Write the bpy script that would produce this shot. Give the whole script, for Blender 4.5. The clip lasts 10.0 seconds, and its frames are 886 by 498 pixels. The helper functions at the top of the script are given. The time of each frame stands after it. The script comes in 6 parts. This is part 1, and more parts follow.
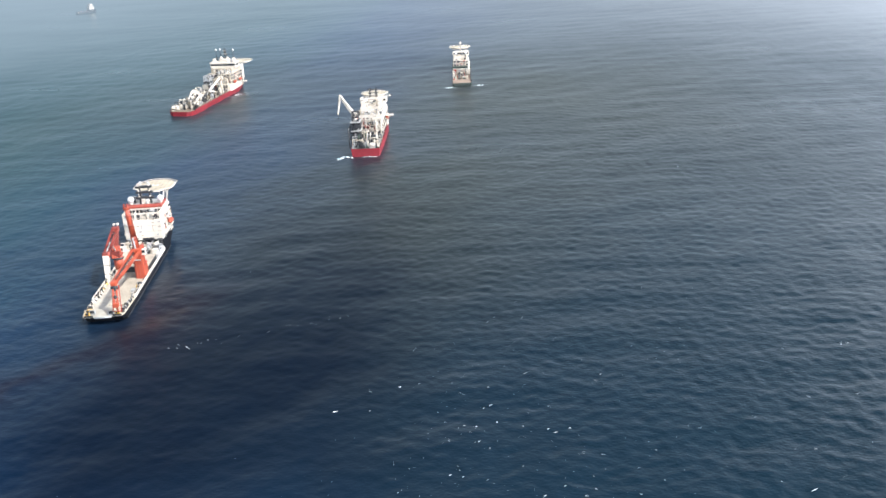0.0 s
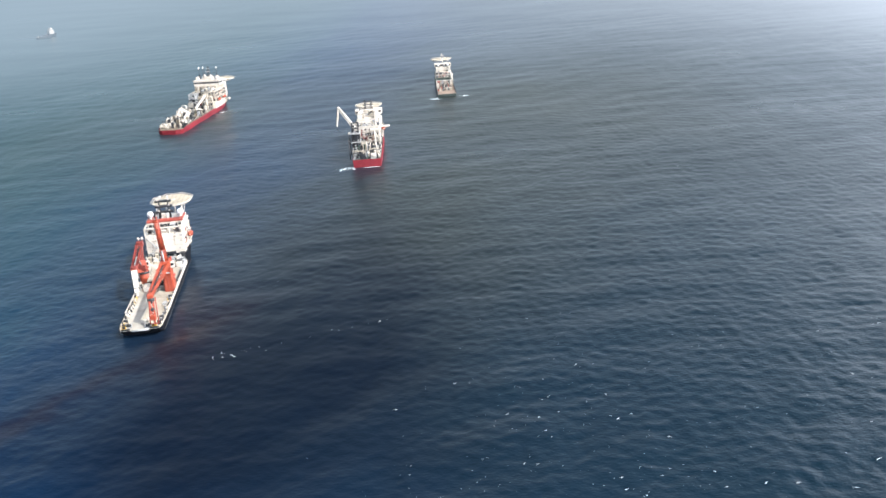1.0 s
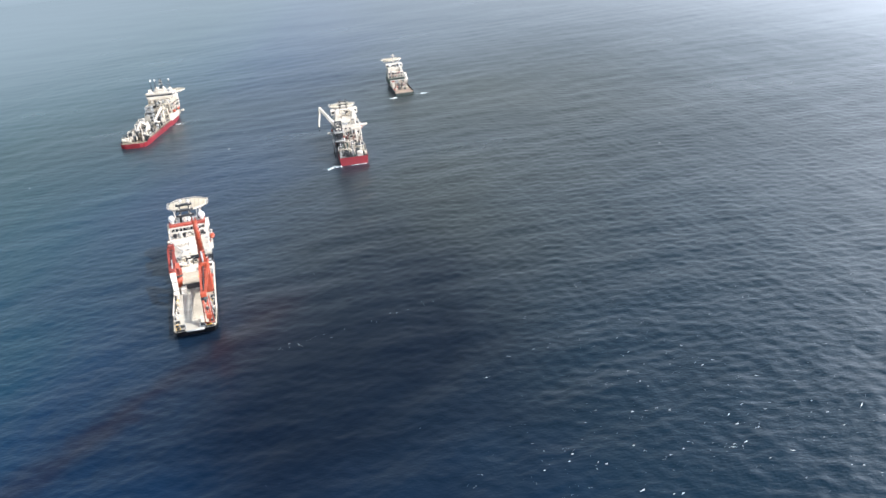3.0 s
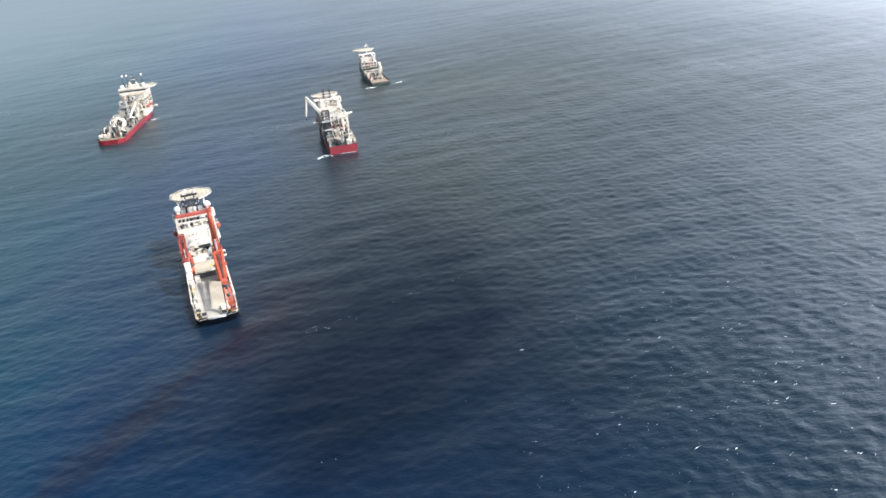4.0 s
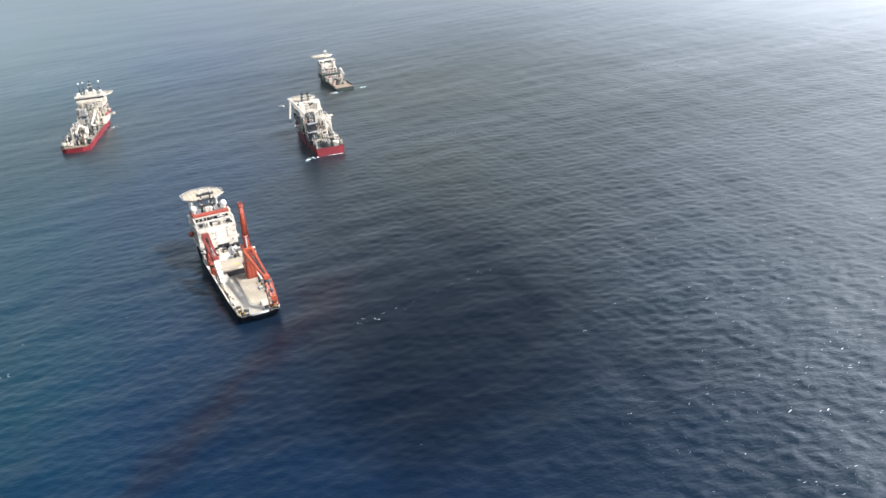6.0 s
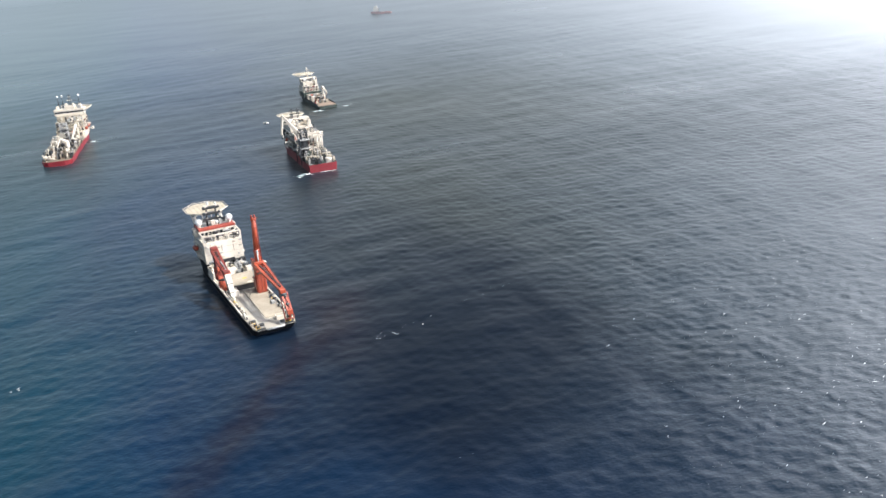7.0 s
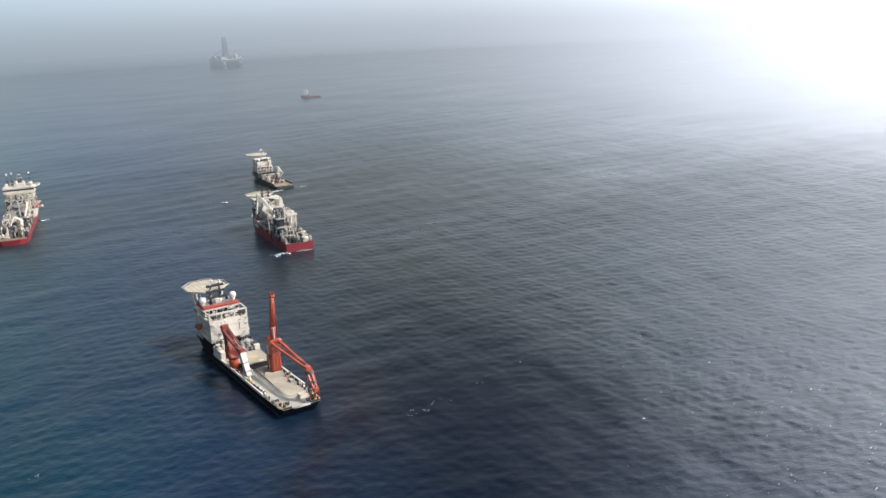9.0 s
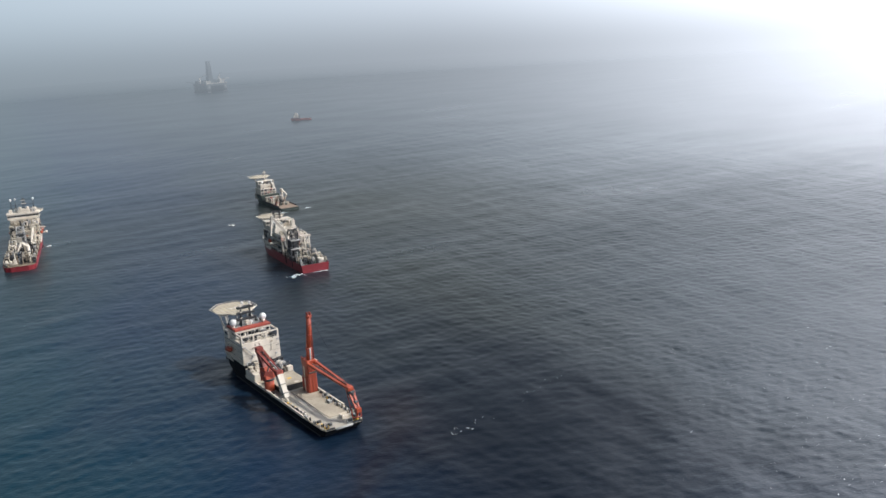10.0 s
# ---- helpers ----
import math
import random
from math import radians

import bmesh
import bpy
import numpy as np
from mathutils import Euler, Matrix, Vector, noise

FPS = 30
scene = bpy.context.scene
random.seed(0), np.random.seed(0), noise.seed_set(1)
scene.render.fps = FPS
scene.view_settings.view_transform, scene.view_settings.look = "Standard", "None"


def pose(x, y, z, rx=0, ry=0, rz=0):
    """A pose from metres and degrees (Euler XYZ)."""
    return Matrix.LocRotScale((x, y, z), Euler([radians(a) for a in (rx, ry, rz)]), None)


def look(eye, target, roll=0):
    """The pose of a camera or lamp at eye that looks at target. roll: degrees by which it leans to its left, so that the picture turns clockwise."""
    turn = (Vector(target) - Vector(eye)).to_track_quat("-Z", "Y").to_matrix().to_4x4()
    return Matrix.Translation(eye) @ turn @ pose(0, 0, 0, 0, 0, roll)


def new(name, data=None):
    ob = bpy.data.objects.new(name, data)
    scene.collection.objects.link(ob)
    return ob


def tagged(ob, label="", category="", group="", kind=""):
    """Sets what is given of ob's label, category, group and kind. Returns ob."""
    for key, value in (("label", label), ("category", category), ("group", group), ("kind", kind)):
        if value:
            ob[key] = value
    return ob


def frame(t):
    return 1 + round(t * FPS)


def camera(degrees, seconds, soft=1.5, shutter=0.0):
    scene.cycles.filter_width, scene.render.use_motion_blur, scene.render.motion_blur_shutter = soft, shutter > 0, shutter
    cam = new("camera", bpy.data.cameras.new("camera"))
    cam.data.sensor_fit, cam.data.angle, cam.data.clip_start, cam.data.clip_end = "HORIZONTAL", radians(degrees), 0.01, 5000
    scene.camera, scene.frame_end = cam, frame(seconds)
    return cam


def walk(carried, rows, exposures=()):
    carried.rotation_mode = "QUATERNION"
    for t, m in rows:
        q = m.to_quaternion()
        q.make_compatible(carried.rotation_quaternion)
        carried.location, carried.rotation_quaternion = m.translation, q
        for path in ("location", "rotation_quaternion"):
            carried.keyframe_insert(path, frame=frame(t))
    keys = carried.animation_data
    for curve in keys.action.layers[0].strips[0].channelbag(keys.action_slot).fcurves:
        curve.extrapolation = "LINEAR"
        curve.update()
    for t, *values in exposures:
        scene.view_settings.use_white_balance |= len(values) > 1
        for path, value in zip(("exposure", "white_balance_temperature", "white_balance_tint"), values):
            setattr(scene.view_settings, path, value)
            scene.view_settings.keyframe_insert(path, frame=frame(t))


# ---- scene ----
cam = camera(50.4, 10.0)
PATH = [
    (0, (11.45, 3.4, 178.93), (0.55, 96.1, 143.13), -3.2),
    (0.5, (-7.22, -2.60, 177.95), (-15.52, 90.65, 142.85), -3.8),
    (1, (-26.14, -8.54, 176.75), (-31.89, 85.16, 142.35), -4.2),
    (1.5, (-44.58, -13.77, 175.86), (-47.73, 80.03, 141.31), -4.7),
    (2, (-62.52, -17.86, 175.14), (-63.02, 76.19, 141.09), -5.5),
    (2.5, (-79.59, -20.74, 174.50), (-77.24, 73.31, 140.55), -5.8),
    (4, (-130.10, -26.15, 172.28), (-119.65, 66.75, 136.83), -7.0),
    (4.5, (-146.71, -26.10, 171.71), (-133.51, 66.9, 137.31), -6.9),
    (5, (-163.04, -24.99, 170.92), (-147.64, 67.51, 136.27), -6.6),
    (5.5, (-178.36, -23.04, 170.09), (-160.31, 68.71, 134.74), -6.8),
    (7, (-222.23, -13.20, 168.79), (-196.43, 77.5, 135.54), -4.8),
    (7.5, (-235.81, -10.46, 169.06), (-206.51, 79.49, 136.7), -4.5),
    (8, (-249.63, -7.25, 169.61), (-217.28, 82.35, 139.16), -4.2),
    (8.5, (-262.91, -2.54, 169.67), (-228.21, 86.96, 141.62), -3.7),
    (9, (-276.08, 2.67, 169.99), (-239.03, 91.97, 144.54), -3.0),
    (9.5, (-288.70, 8.10, 169.89), (-250.1, 97.4, 146.69), -3.1),
    (10, (-300.38, 14.09, 169.50), (-260.94, 102.99, 146.1), -3.6),
]
walk(cam, [(t, look(eye, target, roll)) for t, eye, target, roll in PATH],
     [(0.0, 0.58, 5900, 10), (2.5, 0.56, 5900, 10), (5.0, 0.5, 6000, 10), (7.5, 0.38, 6150, 10), (9.0, 0.0, 6130, 10), (10.0, -0.3, 6130, 10)])

# ---- light ----
HAZE_GLOW, HAZE_SPREAD = 1.6, 1.4   # brightness of the glowing haze shells, and how much it gains towards the sun
SUN_AZ, SUN_EL = 114.0, 51.0          # degrees clockwise from +y, and above the sea
world = bpy.data.worlds.new("sky")
scene.world = world
world.use_nodes = True
wn, wl = world.node_tree.nodes, world.node_tree.links
sky = wn.new("ShaderNodeTexSky")
sky.sky_type, sky.sun_disc = "NISHITA", False
sky.sun_elevation, sky.sun_rotation = radians(SUN_EL), radians(SUN_AZ)
sky.air_density, sky.dust_density, sky.ozone_density = 1.0, 1.6, 1.0
wl.new(sky.outputs[0], wn["Background"].inputs[0])
wn["Background"].inputs[1].default_value = 0.05
sun = new("sun", bpy.data.lights.new("sun", "SUN"))
sun.data.energy, sun.data.angle, sun.data.color = 5.0, radians(0.6), (1.0, 0.93, 0.82)
sun.matrix_world = look((600 * math.sin(radians(SUN_AZ)), 600 * math.cos(radians(SUN_AZ)), 600 * math.tan(radians(SUN_EL))), (0, 0, 0))


# ---- materials ----
def ramp(nodes, stops):
    r = nodes.new("ShaderNodeValToRGB")
    while len(r.color_ramp.elements) < len(stops):
        r.color_ramp.elements.new(0.5)
    for el, (p, c) in zip(r.color_ramp.elements, stops):
        el.position, el.color = p, (*c, 1) if len(c) == 3 else c
    return r


def paint(name, colour, rough=0.5, metal=0.0, wear=(0.25, 0.16, 0.1), worn=0.15, big=0.12, fine=1.2, streak=0.0, bump=0.05):
    """Weathered paint: broad fading, fine grain, and worn or rusty spots of its own shape."""
    m = bpy.data.materials.new(name)
    m.use_nodes = True
    n, l = m.node_tree.nodes, m.node_tree.links
    p = n["Principled BSDF"]
    co = n.new("ShaderNodeTexCoord")
    mp = n.new("ShaderNodeMapping")
    mp.inputs["Scale"].default_value = (1, 1, 1 - 0.8 * streak)
    l.new(co.outputs["Object"], mp.inputs[0])
    a, b = n.new("ShaderNodeTexNoise"), n.new("ShaderNodeTexNoise")
    for tex, s, d in ((a, big, 4), (b, fine, 6)):
        tex.inputs["Scale"].default_value, tex.inputs["Detail"].default_value = s, d
        l.new(mp.outputs[0], tex.inputs["Vector"])
    dark = [c * 0.72 for c in colour]
    lite = [min(1, c * 1.08) for c in colour]
    r1 = ramp(n, [(0.3, dark), (0.65, lite)])
    l.new(a.outputs["Fac"], r1.inputs[0])
    r2 = ramp(n, [(0.62 - 0.3 * worn, (0, 0, 0)), (0.8 - 0.3 * worn, (1, 1, 1))])
    l.new(b.outputs["Fac"], r2.inputs[0])
    k = n.new("ShaderNodeMath")
    k.operation = "MULTIPLY"
    k.inputs[1].default_value = min(0.8, 0.25 + worn)
    l.new(r2.outputs[0], k.inputs[0])
    mix = n.new("ShaderNodeMix")
    mix.data_type = "RGBA"
    l.new(k.outputs[0], mix.inputs["Factor"])
    l.new(r1.outputs[0], mix.inputs["A"])
    mix.inputs["B"].default_value = (*wear, 1)
    l.new(mix.outputs["Result"], p.inputs["Base Color"])
    p.inputs["Roughness"].default_value, p.inputs["Metallic"].default_value = rough, metal
    bp = n.new("ShaderNodeBump")
    bp.inputs["Strength"].default_value, bp.inputs["Distance"].default_value = 0.6, bump
    l.new(b.outputs["Fac"], bp.inputs["Height"])
    l.new(bp.outputs[0], p.inputs["Normal"])
    return m


def planking(name, colour, width=0.6):
    """Sheathed deck: boards that run along the ship, with dark seams, stains and tyre-brown wear."""
    m = paint(name, colour, 0.75, wear=(0.16, 0.12, 0.09), worn=0.25, big=0.09, fine=0.7)
    n, l = m.node_tree.nodes, m.node_tree.links
    w = n.new("ShaderNodeTexWave")
    w.wave_type, w.bands_direction = "BANDS", "X"
    w.inputs["Scale"].default_value, w.inputs["Distortion"].default_value = 0.314 / width, 0.1
    co = n.new("ShaderNodeTexCoord")
    l.new(co.outputs["Object"], w.inputs["Vector"])
    r = ramp(n, [(0.0, (0.55, 0.55, 0.55)), (0.12, (1, 1, 1))])
    l.new(w.outputs["Fac"], r.inputs[0])
    mul = n.new("ShaderNodeMix")
    mul.data_type, mul.blend_type = "RGBA", "MULTIPLY"
    mul.inputs["Factor"].default_value = 0.7
    p = n["Principled BSDF"]
    old = p.inputs["Base Color"].links[0].from_socket
    l.new(old, mul.inputs["A"])
    l.new(r.outputs[0], mul.inputs["B"])
    l.new(mul.outputs["Result"], p.inputs["Base Color"])
    return m


WHITE = paint("white_paint", (0.63, 0.565, 0.475), 0.42, wear=(0.5, 0.4, 0.3), worn=0.12, streak=0.8)
CREAM = paint("cream_paint", (0.42, 0.37, 0.29), 0.5, wear=(0.35, 0.24, 0.15), worn=0.2, streak=0.6)
GREY = paint("grey_steel_paint", (0.36, 0.36, 0.35), 0.5, wear=(0.2, 0.13, 0.09), worn=0.25)
PALE = paint("pale_deck_paint", (0.38, 0.35, 0.295), 0.6, wear=(0.3, 0.24, 0.18), worn=0.3)
DARK = paint("dark_steel", (0.028, 0.03, 0.033), 0.45, wear=(0.12, 0.08, 0.06), worn=0.2)
ORANGE = paint("orange_crane_paint", (0.36, 0.066, 0.03), 0.42, wear=(0.3, 0.07, 0.03), worn=0.15)
RUST = paint("dull_red_paint", (0.3, 0.055, 0.035), 0.5, wear=(0.2, 0.07, 0.05), worn=0.25)
DARK_RED = paint("dark_red_paint", (0.2, 0.036, 0.026), 0.5, wear=(0.1, 0.04, 0.03), worn=0.3)
BLACK_HULL = paint("black_hull_paint", (0.01, 0.011, 0.014), 0.55, wear=(0.05, 0.04, 0.035), worn=0.08, streak=0.5)
BLACK_HULL.node_tree.nodes["Principled BSDF"].inputs["Specular IOR Level"].default_value = 0.06
RED_HULL = paint("red_hull_paint", (0.2, 0.015, 0.022), 0.4, wear=(0.3, 0.06, 0.05), worn=0.12, streak=0.9)
ORANGE_HULL = paint("orange_hull_paint", (0.24, 0.06, 0.045), 0.45, wear=(0.3, 0.12, 0.08), worn=0.15, streak=0.9)
RIG = paint("rig_grey_paint", (0.05, 0.055, 0.055), 0.5, wear=(0.12, 0.09, 0.07), worn=0.2)
GREEN = paint("green_deck_paint", (0.05, 0.08, 0.065), 0.6, wear=(0.16, 0.12, 0.08), worn=0.3)
DARK_GREEN = paint("dark_green_paint", (0.03, 0.045, 0.038), 0.5, wear=(0.12, 0.1, 0.07), worn=0.25)
DECK_BROWN = paint("worn_brown_deck", (0.17, 0.14, 0.1), 0.65, wear=(0.3, 0.24, 0.17), worn=0.4)
YELLOW = paint("yellow_paint", (0.68, 0.42, 0.05), 0.45, wear=(0.3, 0.2, 0.08), worn=0.2)
FADED = paint("faded_yellow_paint", (0.46, 0.38, 0.22), 0.5, wear=(0.4, 0.36, 0.28), worn=0.35)
BLUE = paint("blue_paint", (0.06, 0.15, 0.3), 0.5, wear=(0.2, 0.12, 0.08), worn=0.2)
DOME = paint("radome_gelcoat", (0.62, 0.62, 0.6), 0.3, wear=(0.6, 0.58, 0.53), worn=0.05)
WOOD = planking("timber_sheathing", (0.39, 0.34, 0.265))
BROWN = planking("brown_timber_sheathing", (0.24, 0.18, 0.135))
HELI = planking("helideck_coating", (0.42, 0.37, 0.285), 2.4)
GLASS = bpy.data.materials.new("window_glass")
GLASS.use_nodes = True
_p = GLASS.node_tree.nodes["Principled BSDF"]
_p.inputs["Base Color"].default_value, _p.inputs["Roughness"].default_value = (0.015, 0.02, 0.024, 1), 0.06
FOAM = paint("sea_foam", (0.82, 0.85, 0.86), 0.85, wear=(0.4, 0.5, 0.55), worn=0.3, big=0.4, fine=2.0)
WASH = paint("aerated_water", (0.3, 0.46, 0.48), 0.5, wear=(0.8, 0.85, 0.85), worn=0.45, big=0.2, fine=0.9)


def sea_water():
    m = bpy.data.materials.new("sea_water")
    m.use_nodes = True
    n, l = m.node_tree.nodes, m.node_tree.links
    p = n["Principled BSDF"]
    co = n.new("ShaderNodeTexCoord")

    def noise_at(scale, detail, stretch=(1, 1, 1), turn=0.0, rough=0.5):
        mp = n.new("ShaderNodeMapping")
        mp.inputs["Scale"].default_value = stretch
        mp.inputs["Rotation"].default_value = (0, 0, radians(turn))
        l.new(co.outputs["Object"], mp.inputs[0])
        t = n.new("ShaderNodeTexNoise")
        t.inputs["Scale"].default_value, t.inputs["Detail"].default_value = scale, detail
        t.inputs["Roughness"].default_value = rough
        l.new(mp.outputs[0], t.inputs["Vector"])
        return t

    def calc(op, a, b):
        k = n.new("ShaderNodeMath")
        k.operation = op
        for i, v in enumerate((a, b)):
            if isinstance(v, (int, float)):
                k.inputs[i].default_value = v
            else:
                l.new(v, k.inputs[i])
        return k.outputs[0]

    xyz = n.new("ShaderNodeSeparateXYZ")
    l.new(co.outputs["Object"], xyz.inputs[0])

    def blob(cx, cy, rx, ry, lean=0.0):
        """A soft round patch of the sea, 1 in its middle."""
        ca, sa = math.cos(radians(lean)), math.sin(radians(lean))
        px, py = calc("SUBTRACT", wx, cx), calc("SUBTRACT", wy, cy)
        u = calc("ADD", calc("MULTIPLY", px, ca / rx), calc("MULTIPLY", py, sa / rx))
        v = calc("ADD", calc("MULTIPLY", px, -sa / ry), calc("MULTIPLY", py, ca / ry))
        return calc("POWER", 2.718, calc("MULTIPLY", calc("ADD", calc("MULTIPLY", u, u), calc("MULTIPLY", v, v)), -1.0))

    def blend(factor, a, colour):
        k = n.new("ShaderNodeMix")
        k.data_type = "RGBA"
        l.new(factor, k.inputs["Factor"])
        l.new(a, k.inputs["A"])
        k.inputs["B"].default_value = (*colour, 1)
        return k.outputs["Result"]

    # drifting edges: the patches are warped by slow noise
    drift, drift2 = noise_at(0.011, 4, (1, 0.7, 1), 20, 0.55), noise_at(0.013, 4, (0.8, 1, 1), 70, 0.55)
    wx = calc("ADD", xyz.outputs[0], calc("MULTIPLY", calc("SUBTRACT", drift.outputs["Fac"], 0.5), 130.0))
    wy = calc("ADD", xyz.outputs[1], calc("MULTIPLY", calc("SUBTRACT", drift2.outputs["Fac"], 0.5), 130.0))
    # colour: green water in the west, deep blue round the ships, duller blue in the east
    clear = ramp(n, WATER)
    across = n.new("ShaderNodeMapRange")
    across.inputs["From Min"].default_value, across.inputs["From Max"].default_value = -420.0, 200.0
    l.new(wx, across.inputs[0])
    l.new(across.outputs[0], clear.inputs[0])
    # the slick: olive-brown sheen over a few hundred metres, and charcoal patches, painted in for weaker sky
    # reflection, that calm the water
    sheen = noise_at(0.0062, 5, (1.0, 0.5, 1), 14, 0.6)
    # the far western blob only greys the distant water
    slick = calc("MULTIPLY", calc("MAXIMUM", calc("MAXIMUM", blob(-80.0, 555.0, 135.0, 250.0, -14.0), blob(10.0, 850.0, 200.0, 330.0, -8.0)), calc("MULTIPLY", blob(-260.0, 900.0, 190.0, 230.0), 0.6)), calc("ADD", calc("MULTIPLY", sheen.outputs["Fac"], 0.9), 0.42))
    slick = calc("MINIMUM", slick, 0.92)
    dim_patch = calc("MINIMUM", calc("ADD", blob(-106.0, 330.0, 70.0, 125.0, -18.0), calc("ADD", calc("MULTIPLY", blob(-178.0, 268.0, 60.0, 36.0), 0.36), calc("MULTIPLY", blob(-115.0, 490.0, 60.0, 110.0, -10.0), 0.45))), 1.0)
    tone = blend(slick, clear.outputs[0], SLICK)
    tone = blend(calc("MULTIPLY", dim_patch, 0.85), tone, DIM_TONE)
    # rust-brown streak of weathered oil trailing from the black ship's stern, and a stain beside its hull
    trail = noise_at(0.05, 5, (1, 1, 1), 35, 0.6)
    tx = calc("ADD", xyz.outputs[0], calc("MULTIPLY", calc("SUBTRACT", trail.outputs["Fac"], 0.5), 34.0))
    lane = calc("SUBTRACT", tx, calc("ADD", calc("MULTIPLY", calc("SUBTRACT", xyz.outputs[1], 365.0), 0.62), -174.0))
    lane = calc("POWER", 2.718, calc("MULTIPLY", calc("MULTIPLY", lane, lane), -1.0 / 81.0))
    rust = calc("ADD", calc("MULTIPLY", lane, calc("MULTIPLY", blob(-205.0, 315.0, 75.0, 90.0), 0.5)), calc("MULTIPLY", blob(-160.0, 385.0, 22.0, 44.0, 9.0), 0.45))
    tone = blend(calc("MINIMUM", rust, 0.75), tone, RUSTY)
    l.new(tone, p.inputs["Base Color"])
    p.inputs["IOR"].default_value = 1.34
    # reflection weakened in the slick and the dim patches to darken them
    l.new(calc("SUBTRACT", 0.5, calc("ADD", calc("MULTIPLY", dim_patch, 0.28), calc("MULTIPLY", slick, 0.2))), p.inputs["Specular IOR Level"])
    # the oil film gives the reflections a brownish tint
    tint = n.new("ShaderNodeMix")
    tint.data_type = "RGBA"
    l.new(slick, tint.inputs["Factor"])
    tint.inputs["A"].default_value, tint.inputs["B"].default_value = (1, 1, 1, 1), (1.0, 0.94, 0.8, 1)
    l.new(tint.outputs["Result"], p.inputs["Specular Tint"])
    # the wind is fresher in the east
    fresh = n.new("ShaderNodeMapRange")
    for key, val in (("From Min", -140.0), ("From Max", 120.0), ("To Min", 0.9), ("To Max", 1.2)):
        fresh.inputs[key].default_value = val
    l.new(wx, fresh.inputs[0])
    gust = noise_at(0.011, 4, (0.5, 1, 1), 10)
    rr = ramp(n, [(0.3, (ROUGH[0],) * 3), (0.7, (ROUGH[1],) * 3)])
    l.new(gust.outputs["Fac"], rr.inputs[0])
    l.new(rr.outputs[0], p.inputs["Roughness"])
    # relief below the size of the modelled waves: short-crested chop with sharp ridges, and ripples
    def ridge(scale, turn, stretch=(0.6, 1, 1)):
        t = noise_at(scale, 2, stretch, turn, 0.5)
        return calc("SUBTRACT", 1.0, calc("ABSOLUTE", calc("SUBTRACT", calc("MULTIPLY", t.outputs["Fac"], 4.0), 2.0), 0.0))
    h = calc("ADD", calc("MULTIPLY", noise_at(0.16, 3, (0.7, 1, 1), 12, 0.6).outputs["Fac"], CHOP[0]), calc("MULTIPLY", ridge(0.26, -14), CHOP[1]))
    h = calc("ADD", h, calc("MULTIPLY", noise_at(0.8, 2, (0.8, 1, 1), 22).outputs["Fac"], CHOP[2]))
    h = calc("MULTIPLY", h, calc("SUBTRACT", 1.0, calc("ADD", calc("MULTIPLY", dim_patch, 0.6), calc("MULTIPLY", slick, 0.32))))
    h = calc("MULTIPLY", h, calc("ADD", calc("MULTIPLY", gust.outputs["Fac"], 0.9), 0.5))
    h = calc("MULTIPLY", h, fresh.outputs[0])
    bp = n.new("ShaderNodeBump")
    bp.inputs["Strength"].default_value, bp.inputs["Distance"].default_value = 1.0, 1.0
    l.new(h, bp.inputs["Height"])
    l.new(bp.outputs[0], p.inputs["Normal"])
    return m


# eastern stops raised: colour stands in for haze and glare on the water
WATER = [(0.0, (0.005, 0.027, 0.033)), (0.2, (0.0028, 0.023, 0.041)), (0.3, (0.0016, 0.0155, 0.044)), (0.44, (0.0012, 0.0105, 0.034)), (0.6, (0.0028, 0.0112, 0.0225)), (0.8, (0.0034, 0.0122, 0.0205)), (1.0, (0.004, 0.0125, 0.019))]
SLICK, DIM_TONE, RUSTY = (0.014, 0.017, 0.0115), (0.0012, 0.0034, 0.0085), (0.010, 0.0052, 0.0065)
ROUGH = (0.27, 0.34)
CHOP = (0.26, 0.055, 0.12)
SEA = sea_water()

# ---- the sea ----
rng = np.random.RandomState(4)
WAVES = []
for i in range(40):
    lam = 13.0 * (62.0 / 13.0) ** rng.rand()
    th = radians(100 + rng.normal(0, 66))
    WAVES.append((2 * math.pi / lam * math.cos(th), 2 * math.pi / lam * math.sin(th), 0.0026 * lam ** 0.75, rng.rand() * 6.283, lam))
for i in range(60):
    lam = 3.3 * (10.0 / 3.3) ** rng.rand()
    th = radians(98 + rng.normal(0, 76))
    WAVES.append((2 * math.pi / lam * math.cos(th), 2 * math.pi / lam * math.sin(th), 0.0021 * lam, rng.rand() * 6.283, lam))


def swell(x, y, cell=0.0):
    """Height of the sea at x, y, with crests sharper than troughs; waves too short for the cell size fade out."""
    z, short = np.zeros(np.broadcast(x, y).shape), np.zeros(np.broadcast(x, y).shape)
    for kx, ky, a, ph, lam in WAVES:
        fade = np.clip(2.2 - 4.4 * cell / lam, 0, 1)
        wave = a * fade * np.sin(kx * x + ky * y + ph)
        if lam < 12.0:
            short = short + wave
        else:
            z = z + wave
    short = short * (1 - 0.6 * np.exp(-((x + 118) / 70) ** 2 - ((y - 330) / 120) ** 2))   # chop lowered over the painted dark patch
    short = short * (0.86 + 0.16 * np.clip((x + 130) / 220, 0, 1))   # fresher wind in the east
    return z + short + 0.9 * short * np.abs(short) * (short > 0)


def axis(lo, hi, step, out_lo, out_hi, grow=1.09, scale=None):
    mid = [lo]
    while mid[-1] < hi:
        mid.append(mid[-1] + (step if scale is None else step * max(1.0, mid[-1] / scale)))
    d, v, left = step, lo, []
    while v > out_lo:
        d *= grow
        v -= d
        left.append(v)
    d, v, right = mid[-1] - mid[-2], mid[-1], []
    while v < out_hi:
        d *= grow
        v += d
        right.append(v)
    return np.array(left[::-1] + mid + right)


